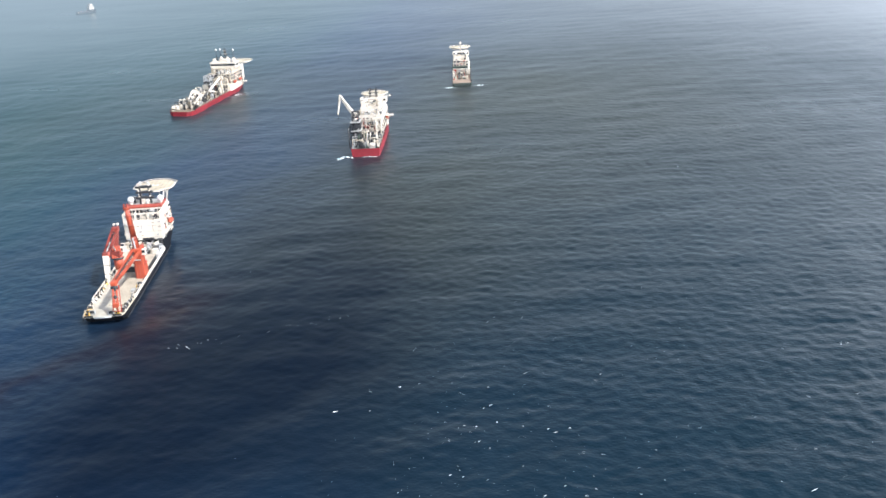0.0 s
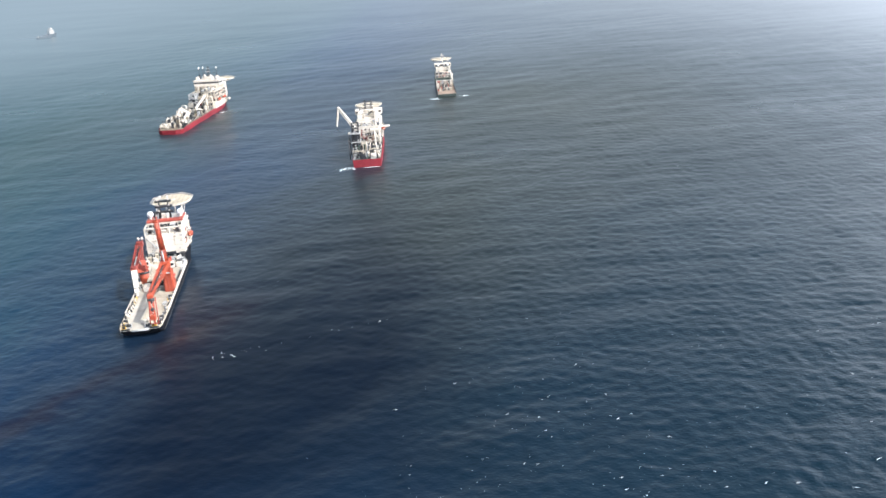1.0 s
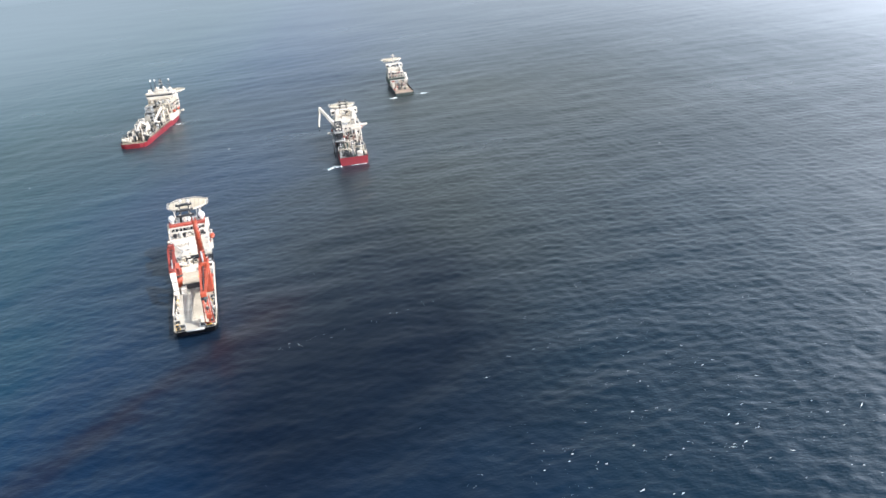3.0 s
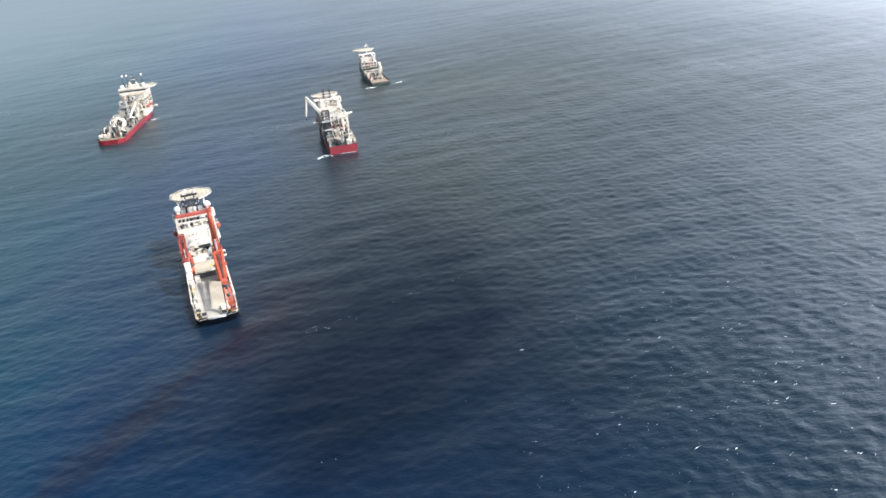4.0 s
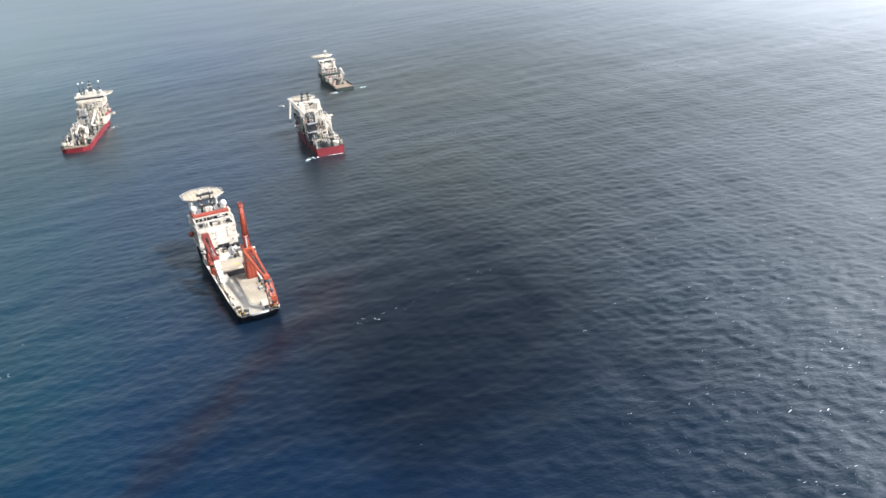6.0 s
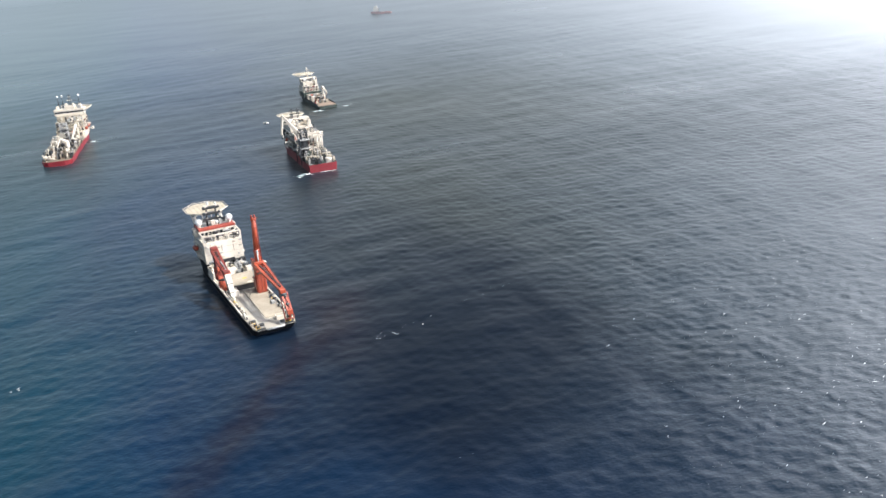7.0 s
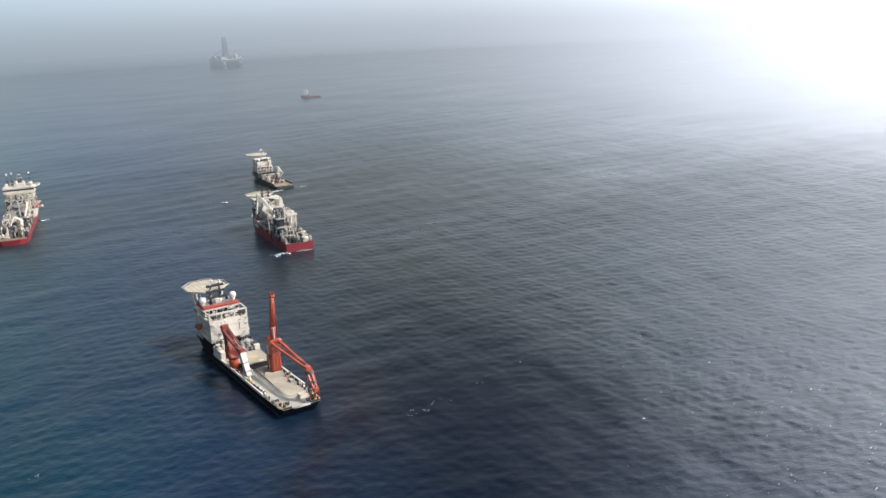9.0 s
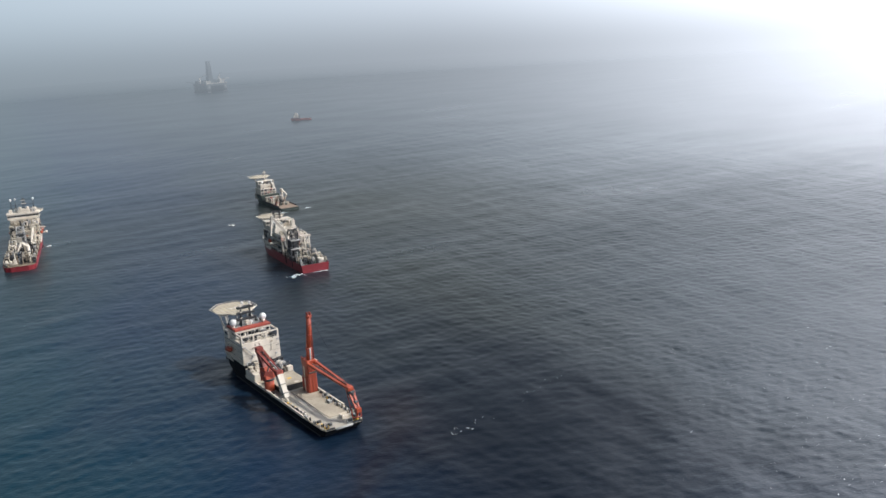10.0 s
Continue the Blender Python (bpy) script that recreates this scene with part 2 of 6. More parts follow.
def build_sea():
    xs, ys = axis(-520, 420, 1.15, -9600, 9600), axis(165, 1500, 0.85, -9600, 9600, scale=270.0)
    gx, gy = np.meshgrid(xs, ys)
    cell = np.maximum(*np.meshgrid(np.gradient(xs), np.gradient(ys)))
    v = np.stack([gx, gy, swell(gx, gy, cell)], -1).reshape(-1, 3)
    w, hgt = len(xs), len(ys)
    i = (np.arange(hgt - 1)[:, None] * w + np.arange(w - 1)[None]).reshape(-1)
    f = np.stack([i, i + 1, i + 1 + w, i + w], -1)
    me = bpy.data.meshes.new("water")
    me.vertices.add(len(v))
    me.vertices.foreach_set("co", v.reshape(-1))
    me.loops.add(f.size)
    me.loops.foreach_set("vertex_index", f.reshape(-1).astype(np.int32))
    me.polygons.add(len(f))
    me.polygons.foreach_set("loop_start", np.arange(0, f.size, 4, dtype=np.int32))
    me.polygons.foreach_set("use_smooth", np.ones(len(f), dtype=bool))
    me.update(calc_edges=True)
    me.materials.append(SEA)
    return tagged(new("water", me), "open dark blue sea with wind waves and brown oil sheen", "water", kind="structure")


build_sea()


def haze_backdrop(radius, heights, fades, label, density=0.95, most=1.0, bright=0.93, gain=2.45, hue=(0.89, 0.97, 1.045)):
    """Glowing see-through shell that stands in for haze all round, where sea and sky run together; brighter towards the
    sun. fades: (z, z, cover, cover) below and above.
    """
    bm = bmesh.new()
    ring = []
    for k in range(120):
        a = 2 * math.pi * k / 120
        ring.append([bm.verts.new((-100 + radius * math.cos(a), radius * math.sin(a), z)) for z in heights])
    for k in range(120):
        for j in range(len(heights) - 1):
            bm.faces.new((ring[k][j], ring[(k + 1) % 120][j], ring[(k + 1) % 120][j + 1], ring[k][j + 1]))
    me = bpy.data.meshes.new("backdrop")
    bm.to_mesh(me)
    bm.free()
    m = bpy.data.materials.new("glowing_haze")
    m.use_nodes = True
    n, l = m.node_tree.nodes, m.node_tree.links
    n.remove(n["Principled BSDF"])
    geo, xyz = n.new("ShaderNodeNewGeometry"), n.new("ShaderNodeSeparateXYZ")
    l.new(geo.outputs["Position"], xyz.inputs[0])

    def calc(op, a, b):
        k = n.new("ShaderNodeMath")
        k.operation = op
        for i, v in enumerate((a, b)):
            if isinstance(v, (int, float)):
                k.inputs[i].default_value = v
            else:
                l.new(v, k.inputs[i])
        return k.outputs[0]

    def span(v, lo, hi, a, b, smooth=True):
        r = n.new("ShaderNodeMapRange")
        for key, val in (("From Min", lo), ("From Max", hi), ("To Min", a), ("To Max", b)):
            r.inputs[key].default_value = val
        r.interpolation_type = "SMOOTHSTEP" if smooth else "LINEAR"
        l.new(v, r.inputs[0])
        return r.outputs[0]

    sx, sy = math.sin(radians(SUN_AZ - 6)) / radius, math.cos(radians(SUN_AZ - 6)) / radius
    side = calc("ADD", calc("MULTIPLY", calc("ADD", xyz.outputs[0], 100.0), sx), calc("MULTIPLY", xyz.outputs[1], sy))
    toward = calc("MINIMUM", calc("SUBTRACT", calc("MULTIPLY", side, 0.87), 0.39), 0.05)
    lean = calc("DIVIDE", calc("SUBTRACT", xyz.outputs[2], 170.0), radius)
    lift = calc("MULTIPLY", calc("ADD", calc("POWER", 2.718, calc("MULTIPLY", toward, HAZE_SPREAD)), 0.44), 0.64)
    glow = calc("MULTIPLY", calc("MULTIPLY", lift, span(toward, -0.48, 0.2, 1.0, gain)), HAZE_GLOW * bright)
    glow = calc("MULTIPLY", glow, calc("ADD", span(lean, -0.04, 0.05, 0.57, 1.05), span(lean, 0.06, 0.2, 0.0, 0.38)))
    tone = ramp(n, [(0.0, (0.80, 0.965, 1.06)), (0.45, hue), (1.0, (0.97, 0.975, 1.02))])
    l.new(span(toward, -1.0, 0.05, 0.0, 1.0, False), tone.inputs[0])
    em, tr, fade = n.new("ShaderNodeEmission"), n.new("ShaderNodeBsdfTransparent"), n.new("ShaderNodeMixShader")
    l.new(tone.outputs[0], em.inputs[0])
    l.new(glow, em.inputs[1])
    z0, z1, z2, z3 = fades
    # the shell covers more with the length of air it stands for
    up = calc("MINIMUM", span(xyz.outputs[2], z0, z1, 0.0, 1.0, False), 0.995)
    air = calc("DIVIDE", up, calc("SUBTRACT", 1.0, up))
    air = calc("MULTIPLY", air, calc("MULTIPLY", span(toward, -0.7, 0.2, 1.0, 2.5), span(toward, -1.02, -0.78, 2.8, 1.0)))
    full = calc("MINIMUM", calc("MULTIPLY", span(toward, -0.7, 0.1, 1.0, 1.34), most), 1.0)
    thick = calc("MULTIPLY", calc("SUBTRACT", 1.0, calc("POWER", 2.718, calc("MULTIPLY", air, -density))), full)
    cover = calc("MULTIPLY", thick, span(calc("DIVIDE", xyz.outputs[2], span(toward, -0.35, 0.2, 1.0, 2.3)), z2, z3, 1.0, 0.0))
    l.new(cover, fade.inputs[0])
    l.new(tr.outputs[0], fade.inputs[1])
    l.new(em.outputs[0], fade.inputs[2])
    l.new(fade.outputs[0], n["Material Output"].inputs[0])
    me.materials.append(m)
    ob = tagged(new("backdrop", me), label, "haze", kind="structure")
    ob.visible_shadow = False
    return ob


# glowing shells added for haze; their upper parts also light the sea
haze_backdrop(4600, (-30, 0, 200, 500, 1000, 1700, 2800, 3800, 4800), (-60, -31, 300, 3000), "pale glowing shell standing in for haze where sea meets sky", 9.0, 1.0, 0.56, 4.6, (0.84, 0.98, 1.06))
haze_backdrop(3400, (0, 50, 100, 150, 200, 400, 600, 800), (0, 172, 400, 800), "glowing see-through shell standing in for mist before the far horizon", 4.0)
haze_backdrop(1045, (0, 50, 100, 150, 200, 250, 300), (0, 172, 190, 300), "faint glowing see-through shell standing in for mist between the ships and the rig", 0.72, 0.8)


# ---- building blocks ----
def box(bm, x0, x1, y0, y1, z0, z1, bevel=0.0):
    v = [bm.verts.new(c) for c in ((x0, y0, z0), (x1, y0, z0), (x1, y1, z0), (x0, y1, z0), (x0, y0, z1), (x1, y0, z1), (x1, y1, z1), (x0, y1, z1))]
    fs = [bm.faces.new([v[i] for i in q]) for q in ((3, 2, 1, 0), (4, 5, 6, 7), (0, 1, 5, 4), (1, 2, 6, 5), (2, 3, 7, 6), (3, 0, 4, 7))]
    if bevel:
        es = list({e for f in fs for e in f.edges})
        bmesh.ops.bevel(bm, geom=es, offset=bevel, segments=2, affect="EDGES", profile=0.6)


def bar(bm, a, b, r0, r1=None, sides=8, square=False):
    """A tapered tube or square beam from a to b."""
    a, b = Vector(a), Vector(b)
    r1 = r0 if r1 is None else r1
    q = (b - a).to_track_quat("Z", "Y")
    if square:
        sides = 4
    rings = []
    for c, r in ((a, r0), (b, r1)):
        k = math.sqrt(2) if square else 1.0
        rings.append([bm.verts.new(c + q @ Vector((r * k * math.cos(2 * math.pi * (i + 0.5) / sides), r * k * math.sin(2 * math.pi * (i + 0.5) / sides), 0))) for i in range(sides)])
    for i in range(sides):
        j = (i + 1) % sides
        f = bm.faces.new((rings[0][i], rings[0][j], rings[1][j], rings[1][i]))
        f.smooth = sides > 6
    bm.faces.new(rings[0][::-1])
    bm.faces.new(rings[1])


def ball(bm, c, r, flat=1.0):
    m = Matrix.Translation(c) @ Matrix.Diagonal((r, r, r * flat, 1))
    made = bmesh.ops.create_uvsphere(bm, u_segments=16, v_segments=10, radius=1, matrix=m)
    for v in made["verts"]:
        for f in v.link_faces:
            f.smooth = True


def slab(bm, pts, z0, z1):
    """An upright prism over an outline."""
    lo, hi = [bm.verts.new((x, y, z0)) for x, y in pts], [bm.verts.new((x, y, z1)) for x, y in pts]
    bm.faces.new(lo[::-1])
    bm.faces.new(hi)
    for i in range(len(pts)):
        j = (i + 1) % len(pts)
        bm.faces.new((lo[i], lo[j], hi[j], hi[i]))


def lattice(bm, a, b, w0, w1, bays, r):
    """A square lattice mast or boom from a to b."""
    a, b = Vector(a), Vector(b)
    q = (b - a).to_track_quat("Z", "Y")
    pts = []
    for k in range(bays + 1):
        t = k / bays
        c, w = a.lerp(b, t), w0 + (w1 - w0) * t
        pts.append([c + q @ Vector((sx * w / 2, sy * w / 2, 0)) for sx, sy in ((1, 1), (-1, 1), (-1, -1), (1, -1))])
    for k in range(bays):
        for i in range(4):
            j = (i + 1) % 4
            bar(bm, pts[k][i], pts[k + 1][i], r, sides=5)
            bar(bm, pts[k][i], pts[k][j], r * 0.7, sides=4)
            bar(bm, pts[k][i], pts[k + 1][j], r * 0.7, sides=4)
    for i in range(4):
        bar(bm, pts[bays][i], pts[bays][(i + 1) % 4], r * 0.7, sides=4)


def part(name, bm, material, parent, label="", category=""):
    """Links a bmesh as one mesh object under a thing or a part."""
    bmesh.ops.recalc_face_normals(bm, faces=bm.faces)
    me = bpy.data.meshes.new(name)
    bm.to_mesh(me)
    bm.free()
    me.materials.append(material)
    ob = new(name, me)
    ob.parent = parent
    return tagged(ob, label)


def make(name, material, parent, *calls, label=""):
    """A part out of several shapes: each call is (function, arguments...)."""
    bm = bmesh.new()
    for fn, *args in calls:
        fn(bm, *args)
    return part(name, bm, material, parent, label)


def ship(name, x, y, heading, label, category="ship", group="", size=(1, 1, 1), sunk=0.0):
    """A vessel afloat: its Empty stands at the middle of the stern; sunk: how much deeper it lies than it is drawn."""
    ob = new(name)
    ob.matrix_basis = pose(x, y, -sunk, 0, 0, heading) @ Matrix.Diagonal((*size, 1))
    return tagged(ob, label, category, group)


def hull_form(bm, rows, rake=0.0):
    """Loft of (y, half width at the top, half width at the waterline, top z, keel z); rake: how far the stern is cut away under the deck."""
    secs = []
    for y, bt, bw, zt, zk in rows:
        half = [(bt, zt), (bt * 0.55 + bw * 0.45, zt * 0.45), (bw, 0.0), (bw * 0.93, zk * 0.6), (bw * 0.6, zk)]
        cut = rake * max(0.0, 1 - y / 12)
        secs.append([bm.verts.new((s * b, y + cut * (1 - z / zt), z)) for s, seq in ((1, half), (-1, half[::-1])) for b, z in seq])
    for a, b in zip(secs, secs[1:]):
        for i in range(9):
            f = bm.faces.new((a[i], a[i + 1], b[i + 1], b[i]))
        bm.faces.new((a[9], a[0], b[0], b[9]))
    bm.faces.new(secs[0][::-1])
    bm.faces.new(secs[-1])


def outline(rows, inset):
    right = [(max(0.05, b - inset), y) for y, b in rows]
    return right + [(-x, y) for x, y in right[::-1]]


def helideck(parent, x, y, z, r, deck=None, posts=(), mark=True, long=1.0):
    """Octagonal landing deck with a raised rim, netting frame, circle marking and struts."""
    oct_ = [(x + r * math.cos(radians(22.5 + 45 * k)), y + long * r * math.sin(radians(22.5 + 45 * k))) for k in range(8)]
    top = make("helideck", deck or HELI, parent, (slab, oct_, z - 0.7, z), label="pale octagonal helicopter landing deck")
    bm = bmesh.new()
    for k in range(8):
        (ax, ay), (bx, by) = oct_[k], oct_[(k + 1) % 8]
        f = 1 + 1.3 / r
        ax2, ay2, bx2, by2 = x + (ax - x) * f, y + (ay - y) * f, x + (bx - x) * f, y + (by - y) * f
        bar(bm, (ax2, ay2, z + 0.25), (bx2, by2, z + 0.25), 0.12, sides=5)
        for s in (0, 0.25, 0.5, 0.75):
            bar(bm, (ax + (bx - ax) * s, ay + (by - ay) * s, z - 0.2), (ax2 + (bx2 - ax2) * s, ay2 + (by2 - ay2) * s, z + 0.25), 0.09, sides=4)
        bar(bm, (ax, ay, z - 0.35), (bx, by, z - 0.35), 0.3, sides=6)
    part("safety_net_frame", bm, WHITE, top)
    if mark:
        bm = bmesh.new()
        for rad, w in ((r * 0.5, 0.55), (r * 0.92, 0.3)):
            n = 40
            inn = [bm.verts.new((x + (rad - w) * math.cos(2 * math.pi * k / n), y + (rad - w) * math.sin(2 * math.pi * k / n), z + 0.012)) for k in range(n)]
            out = [bm.verts.new((x + rad * math.cos(2 * math.pi * k / n), y + rad * math.sin(2 * math.pi * k / n), z + 0.012)) for k in range(n)]
            for k in range(n):
                bm.faces.new((inn[k], out[k], out[(k + 1) % n], inn[(k + 1) % n]))
        part("landing_circle", bm, FADED, top)
        make("letter_h", WHITE, top, (box, x - 1.7, x - 1.1, y - 2, y + 2, z, z + 0.02), (box, x + 1.1, x + 1.7, y - 2, y + 2, z, z + 0.02), (box, x - 1.1, x + 1.1, y - 0.3, y + 0.3, z, z + 0.02))
    bm = bmesh.new()
    for ax in (-0.62, -0.2, 0.2, 0.62):
        box(bm, x + ax * r - 0.2, x + ax * r + 0.2, y - r * 0.8, y + r * 0.8, z - 1.6, z - 0.7)
    for ay in (-0.55, 0.0, 0.55):
        box(bm, x - r * 0.8, x + r * 0.8, y + ay * r - 0.2, y + ay * r + 0.2, z - 1.4, z - 0.7)
    part("deck_girders", bm, WHITE, top)
    for (ax, ay, az), (bx, by, bz) in posts:
        make("strut", WHITE, top, (bar, (ax, ay, az), (bx, by, bz), 0.32))
    return top


def window_row(parent, xs, y, z0, z1, w, face="y", sign=-1):
    """Single panes along a wall, each 5 cm proud in its frame."""
    for x in xs:
        if face == "y":
            make("window", GLASS, parent, (box, x - w / 2, x + w / 2, min(y, y + sign * 0.05), max(y, y + sign * 0.05), z0, z1))
        else:
            make("window", GLASS, parent, (box, min(y, y + sign * 0.05), max(y, y + sign * 0.05), x - w / 2, x + w / 2, z0, z1))


def wall_gear(parent, a0, a1, face, z0, z1, count, seed, axis_name="y", tints=None):
    """Doors, vents, ducts, ladders and lockers fixed to a deckhouse wall."""
    r = random.Random(seed)
    for k in range(count):
        a, z = r.uniform(a0, a1), r.uniform(z0, z1)
        w, h, d = r.choice(((0.9, 1.9, 0.25), (1.4, 0.7, 0.5), (0.35, 3.4, 0.4), (2.6, 0.3, 0.5), (0.8, 0.8, 0.8), (0.5, 2.4, 0.3)))
        h = min(h, z1 - z + 0.3)
        m = r.choice(tints or (GREY, DARK, CREAM, GREY, RUST, DARK, PALE))
        if axis_name == "y":
            make("wall_fitting", m, parent, (box, a - w / 2, a + w / 2, face - d, face + 0.02, z, z + h))
        else:
            make("wall_fitting", m, parent, (box, face - 0.02, face + d, a - w / 2, a + w / 2, z, z + h))


def clutter(parent, x0, x1, y0, y1, z, count, seed, tints, tall=1.0, keep_off=()):
    """Machines, pipe stands, cable drums and open skids standing about on a working deck."""
    r = random.Random(seed)
    for k in range(count):
        x, y = r.uniform(x0, x1), r.uniform(y0, y1)
        if any(a - 0.8 < x < b + 0.8 and c - 0.8 < y < d + 0.8 for a, b, c, d in keep_off):
            continue
        m, h = r.choice(tints), r.uniform(1.2, 4.2) * tall
        w, d = r.uniform(0.4, 1.3), r.uniform(0.5, 1.6)
        kind = r.randrange(4)
        if kind == 0:
            make("deck_machine", m, parent, (box, x - w, x + w, y - d, y + d, z, z + h * 0.6, 0.08), (box, x - w * 0.6, x + w * 0.3, y - d * 0.7, y + d * 0.4, z + h * 0.6 - 0.05, z + h, 0.06), (bar, (x, y, z + h - 0.1), (x, y, z + h + 1.0), 0.18))
        elif kind == 1:
            make("pipe_stand", m, parent, (bar, (x, y, z), (x, y, z + h * 1.7), 0.26), (bar, (x, y, z + h * 1.6), (x + r.choice((-1, 1)) * 2 * w, y + d, z + h * 1.5), 0.22), (bar, (x, y, z + h * 0.9), (x, y - 2 * d, z + 0.1), 0.18))
        elif kind == 2:
            make("cable_drum", m, parent, (bar, (x - w, y, z + 0.5 * h), (x + w, y, z + 0.5 * h), 0.3 * h, None, 12), (bar, (x - w - 0.2, y, z + 0.5 * h), (x - w, y, z + 0.5 * h), 0.5 * h, None, 12), (bar, (x + w, y, z + 0.5 * h), (x + w + 0.2, y, z + 0.5 * h), 0.5 * h, None, 12))
        else:
            legs = [(bar, (x + a * w, y + b * d, z), (x + a * w, y + b * d, z + h * 1.3), 0.16) for a in (-1, 1) for b in (-1, 1)]
            make("open_skid", m, parent, *legs, (box, x - w - 0.2, x + w + 0.2, y - d - 0.2, y + d + 0.2, z + h * 1.3 - 0.1, z + h * 1.3 + 0.15), (box, x - w * 0.7, x + w * 0.7, y - d * 0.7, y + d * 0.7, z, z + h * 1.25))


def gallery_shade(parent, a0, a1, face, z0, z1, count, seed, axis_name="y"):
    """Flat dark panels on a deckhouse wall, one by one, painted in for the shade of open walkways."""
    r = random.Random(seed)
    step = (a1 - a0) / count
    for k in range(count):
        w = step * r.uniform(0.35, 0.85)
        a = a0 + k * step + r.uniform(0.0, step - w)
        t = z0 + (z1 - z0) * r.uniform(0.65, 1.0)
        if axis_name == "y":
            make("shade_panel", DARK, parent, (box, a, a + w, face - 0.07, face + 0.01, z0, t))
        else:
            make("shade_panel", DARK, parent, (box, face - 0.01, face + 0.07, a, a + w, z0, t))


def dome(parent, x, y, z, r, base):
    d = make("satellite_dome", DOME, parent, (ball, (x, y, z), r), label="white satellite dome")
    make("pedestal", WHITE, d, (bar, (x, y, base), (x, y, z - r * 0.7), r * 0.45, r * 0.6))
    return d


def rail_line(parent, pts, h=1.1, step=2.5, material=None):
    """An open guard rail with posts and two bars."""
    bm = bmesh.new()
    for a, b in zip(pts, pts[1:]):
        a, b = Vector(a), Vector(b)
        n = max(1, int((b - a).length / step))
        for k in range(n + 1):
            p = a.lerp(b, k / n)
            bar(bm, p, p + Vector((0, 0, h)), 0.06, sides=4)
        for f in (0.5, 1.0):
            bar(bm, a + Vector((0, 0, h * f)), b + Vector((0, 0, h * f)), 0.05, sides=4)
    return part("guard_rail", bm, material or WHITE, parent)


def lifeboat(parent, x, y, z, side):
    b = bmesh.new()
    n = 10
    rings = []
    for k in range(n + 1):
        t = k / n * 2 - 1
        w = max(0.06, (1 - abs(t) ** 2.6))
        rings.append([b.verts.new((x + 1.5 * w * math.cos(a), y + 4.3 * t, z + 1.6 + 1.6 * w * math.sin(a) * (0.8 if math.sin(a) > 0 else 1))) for a in [2 * math.pi * i / 10 for i in range(10)]])
    for p, q in zip(rings, rings[1:]):
        for i in range(10):
            b.faces.new((p[i], p[(i + 1) % 10], q[(i + 1) % 10], q[i])).smooth = True
    b.faces.new(rings[0]), b.faces.new(rings[-1])
    boat = part("lifeboat", b, ORANGE, parent, "orange enclosed lifeboat in davits")
    for s in (-2.6, 2.6):
        make("davit", WHITE, boat, (bar, (x - side * 2.2, y + s, z - 1.5), (x - side * 1.8, y + s, z + 4), 0.2), (bar, (x - side * 1.8, y + s, z + 4), (x + side * 0.6, y + s, z + 4.2), 0.18), (bar, (x, y + s, z + 4.2), (x, y + s, z + 2.8), 0.08))
    return boat


def winch(parent, x, y, z, s=1.0, material=None, across=True):
    w = make("winch", material or GREY, parent, (box, x - 1.3 * s, x + 1.3 * s, y - 0.9 * s, y + 0.9 * s, z, z + 0.3 * s), (box, x - 1.3 * s, x - 1.05 * s, y - 0.8 * s, y + 0.8 * s, z + 0.3 * s, z + 1.9 * s), (box, x + 1.05 * s, x + 1.3 * s, y - 0.8 * s, y + 0.8 * s, z + 0.3 * s, z + 1.9 * s))
    make("drum", DARK, w, (bar, (x - 1.05 * s, y, z + 1.15 * s), (x + 1.05 * s, y, z + 1.15 * s), 0.7 * s, None, 12))
    return w


def reel(parent, x, y, z, r, w, material=None):
    """A storage reel: two flanged wheels, spokes and a wound core."""
    core = make("reel", DARK, parent, (bar, (x - w / 2, y, z + r), (x + w / 2, y, z + r), r * 0.62, None, 18))
    for s in (-1, 1):
        bm = bmesh.new()
        for k in range(18):
            a, c = 2 * math.pi * k / 18, 2 * math.pi * (k + 1) / 18
            bar(bm, (x + s * w / 2, y + r * math.cos(a), z + r + r * math.sin(a)), (x + s * w / 2, y + r * math.cos(c), z + r + r * math.sin(c)), r * 0.07, sides=5)
            if k % 3 == 0:
                bar(bm, (x + s * w / 2, y, z + r), (x + s * w / 2, y + r * math.cos(a), z + r + r * math.sin(a)), r * 0.05, sides=4)
        part("flange", bm, material or WHITE, core)
        make("cradle", GREY, core, (bar, (x + s * w * 0.56, y - r * 0.7, z), (x + s * w * 0.56, y, z + r), 0.2), (bar, (x + s * w * 0.56, y + r * 0.7, z), (x + s * w * 0.56, y, z + r), 0.2))
    return core


def container(x, y, z, heading, base, material, label, size=(2.44, 6.06, 2.6)):
    """A loose container on a deck: ribbed box with corner posts and door bars."""
    w, l_, h = size
    ob = new("container")
    ob.matrix_basis = base.matrix_basis @ pose(x, y, z, 0, 0, heading)
    tagged(ob, label, "container", "containers on the decks")
    bm = bmesh.new()
    box(bm, -w / 2 + 0.04, w / 2 - 0.04, -l_ / 2 + 0.04, l_ / 2 - 0.04, 0.08, h - 0.03)
    for k in range(int(l_ / 0.5)):
        yy = -l_ / 2 + 0.3 + k * 0.5
        for s in (-1, 1):
            box(bm, s * w / 2 - 0.05, s * w / 2 + 0.02, yy, yy + 0.22, 0.2, h - 0.2)
    part("body", bm, material, ob)
    bm = bmesh.new()
    for sx in (-1, 1):
        for sy in (-1, 1):
            box(bm, sx * w / 2 - 0.09, sx * w / 2 + 0.09, sy * l_ / 2 - 0.09, sy * l_ / 2 + 0.09, 0, h)
    part("corner_posts", bm, material, ob)
    bm = bmesh.new()
    for xx in (-0.8, -0.3, 0.3, 0.8):
        bar(bm, (xx, -l_ / 2 - 0.03, 0.2), (xx, -l_ / 2 - 0.03, h - 0.2), 0.04, sides=5)
    part("door_bars", bm, GREY, ob)
    return ob


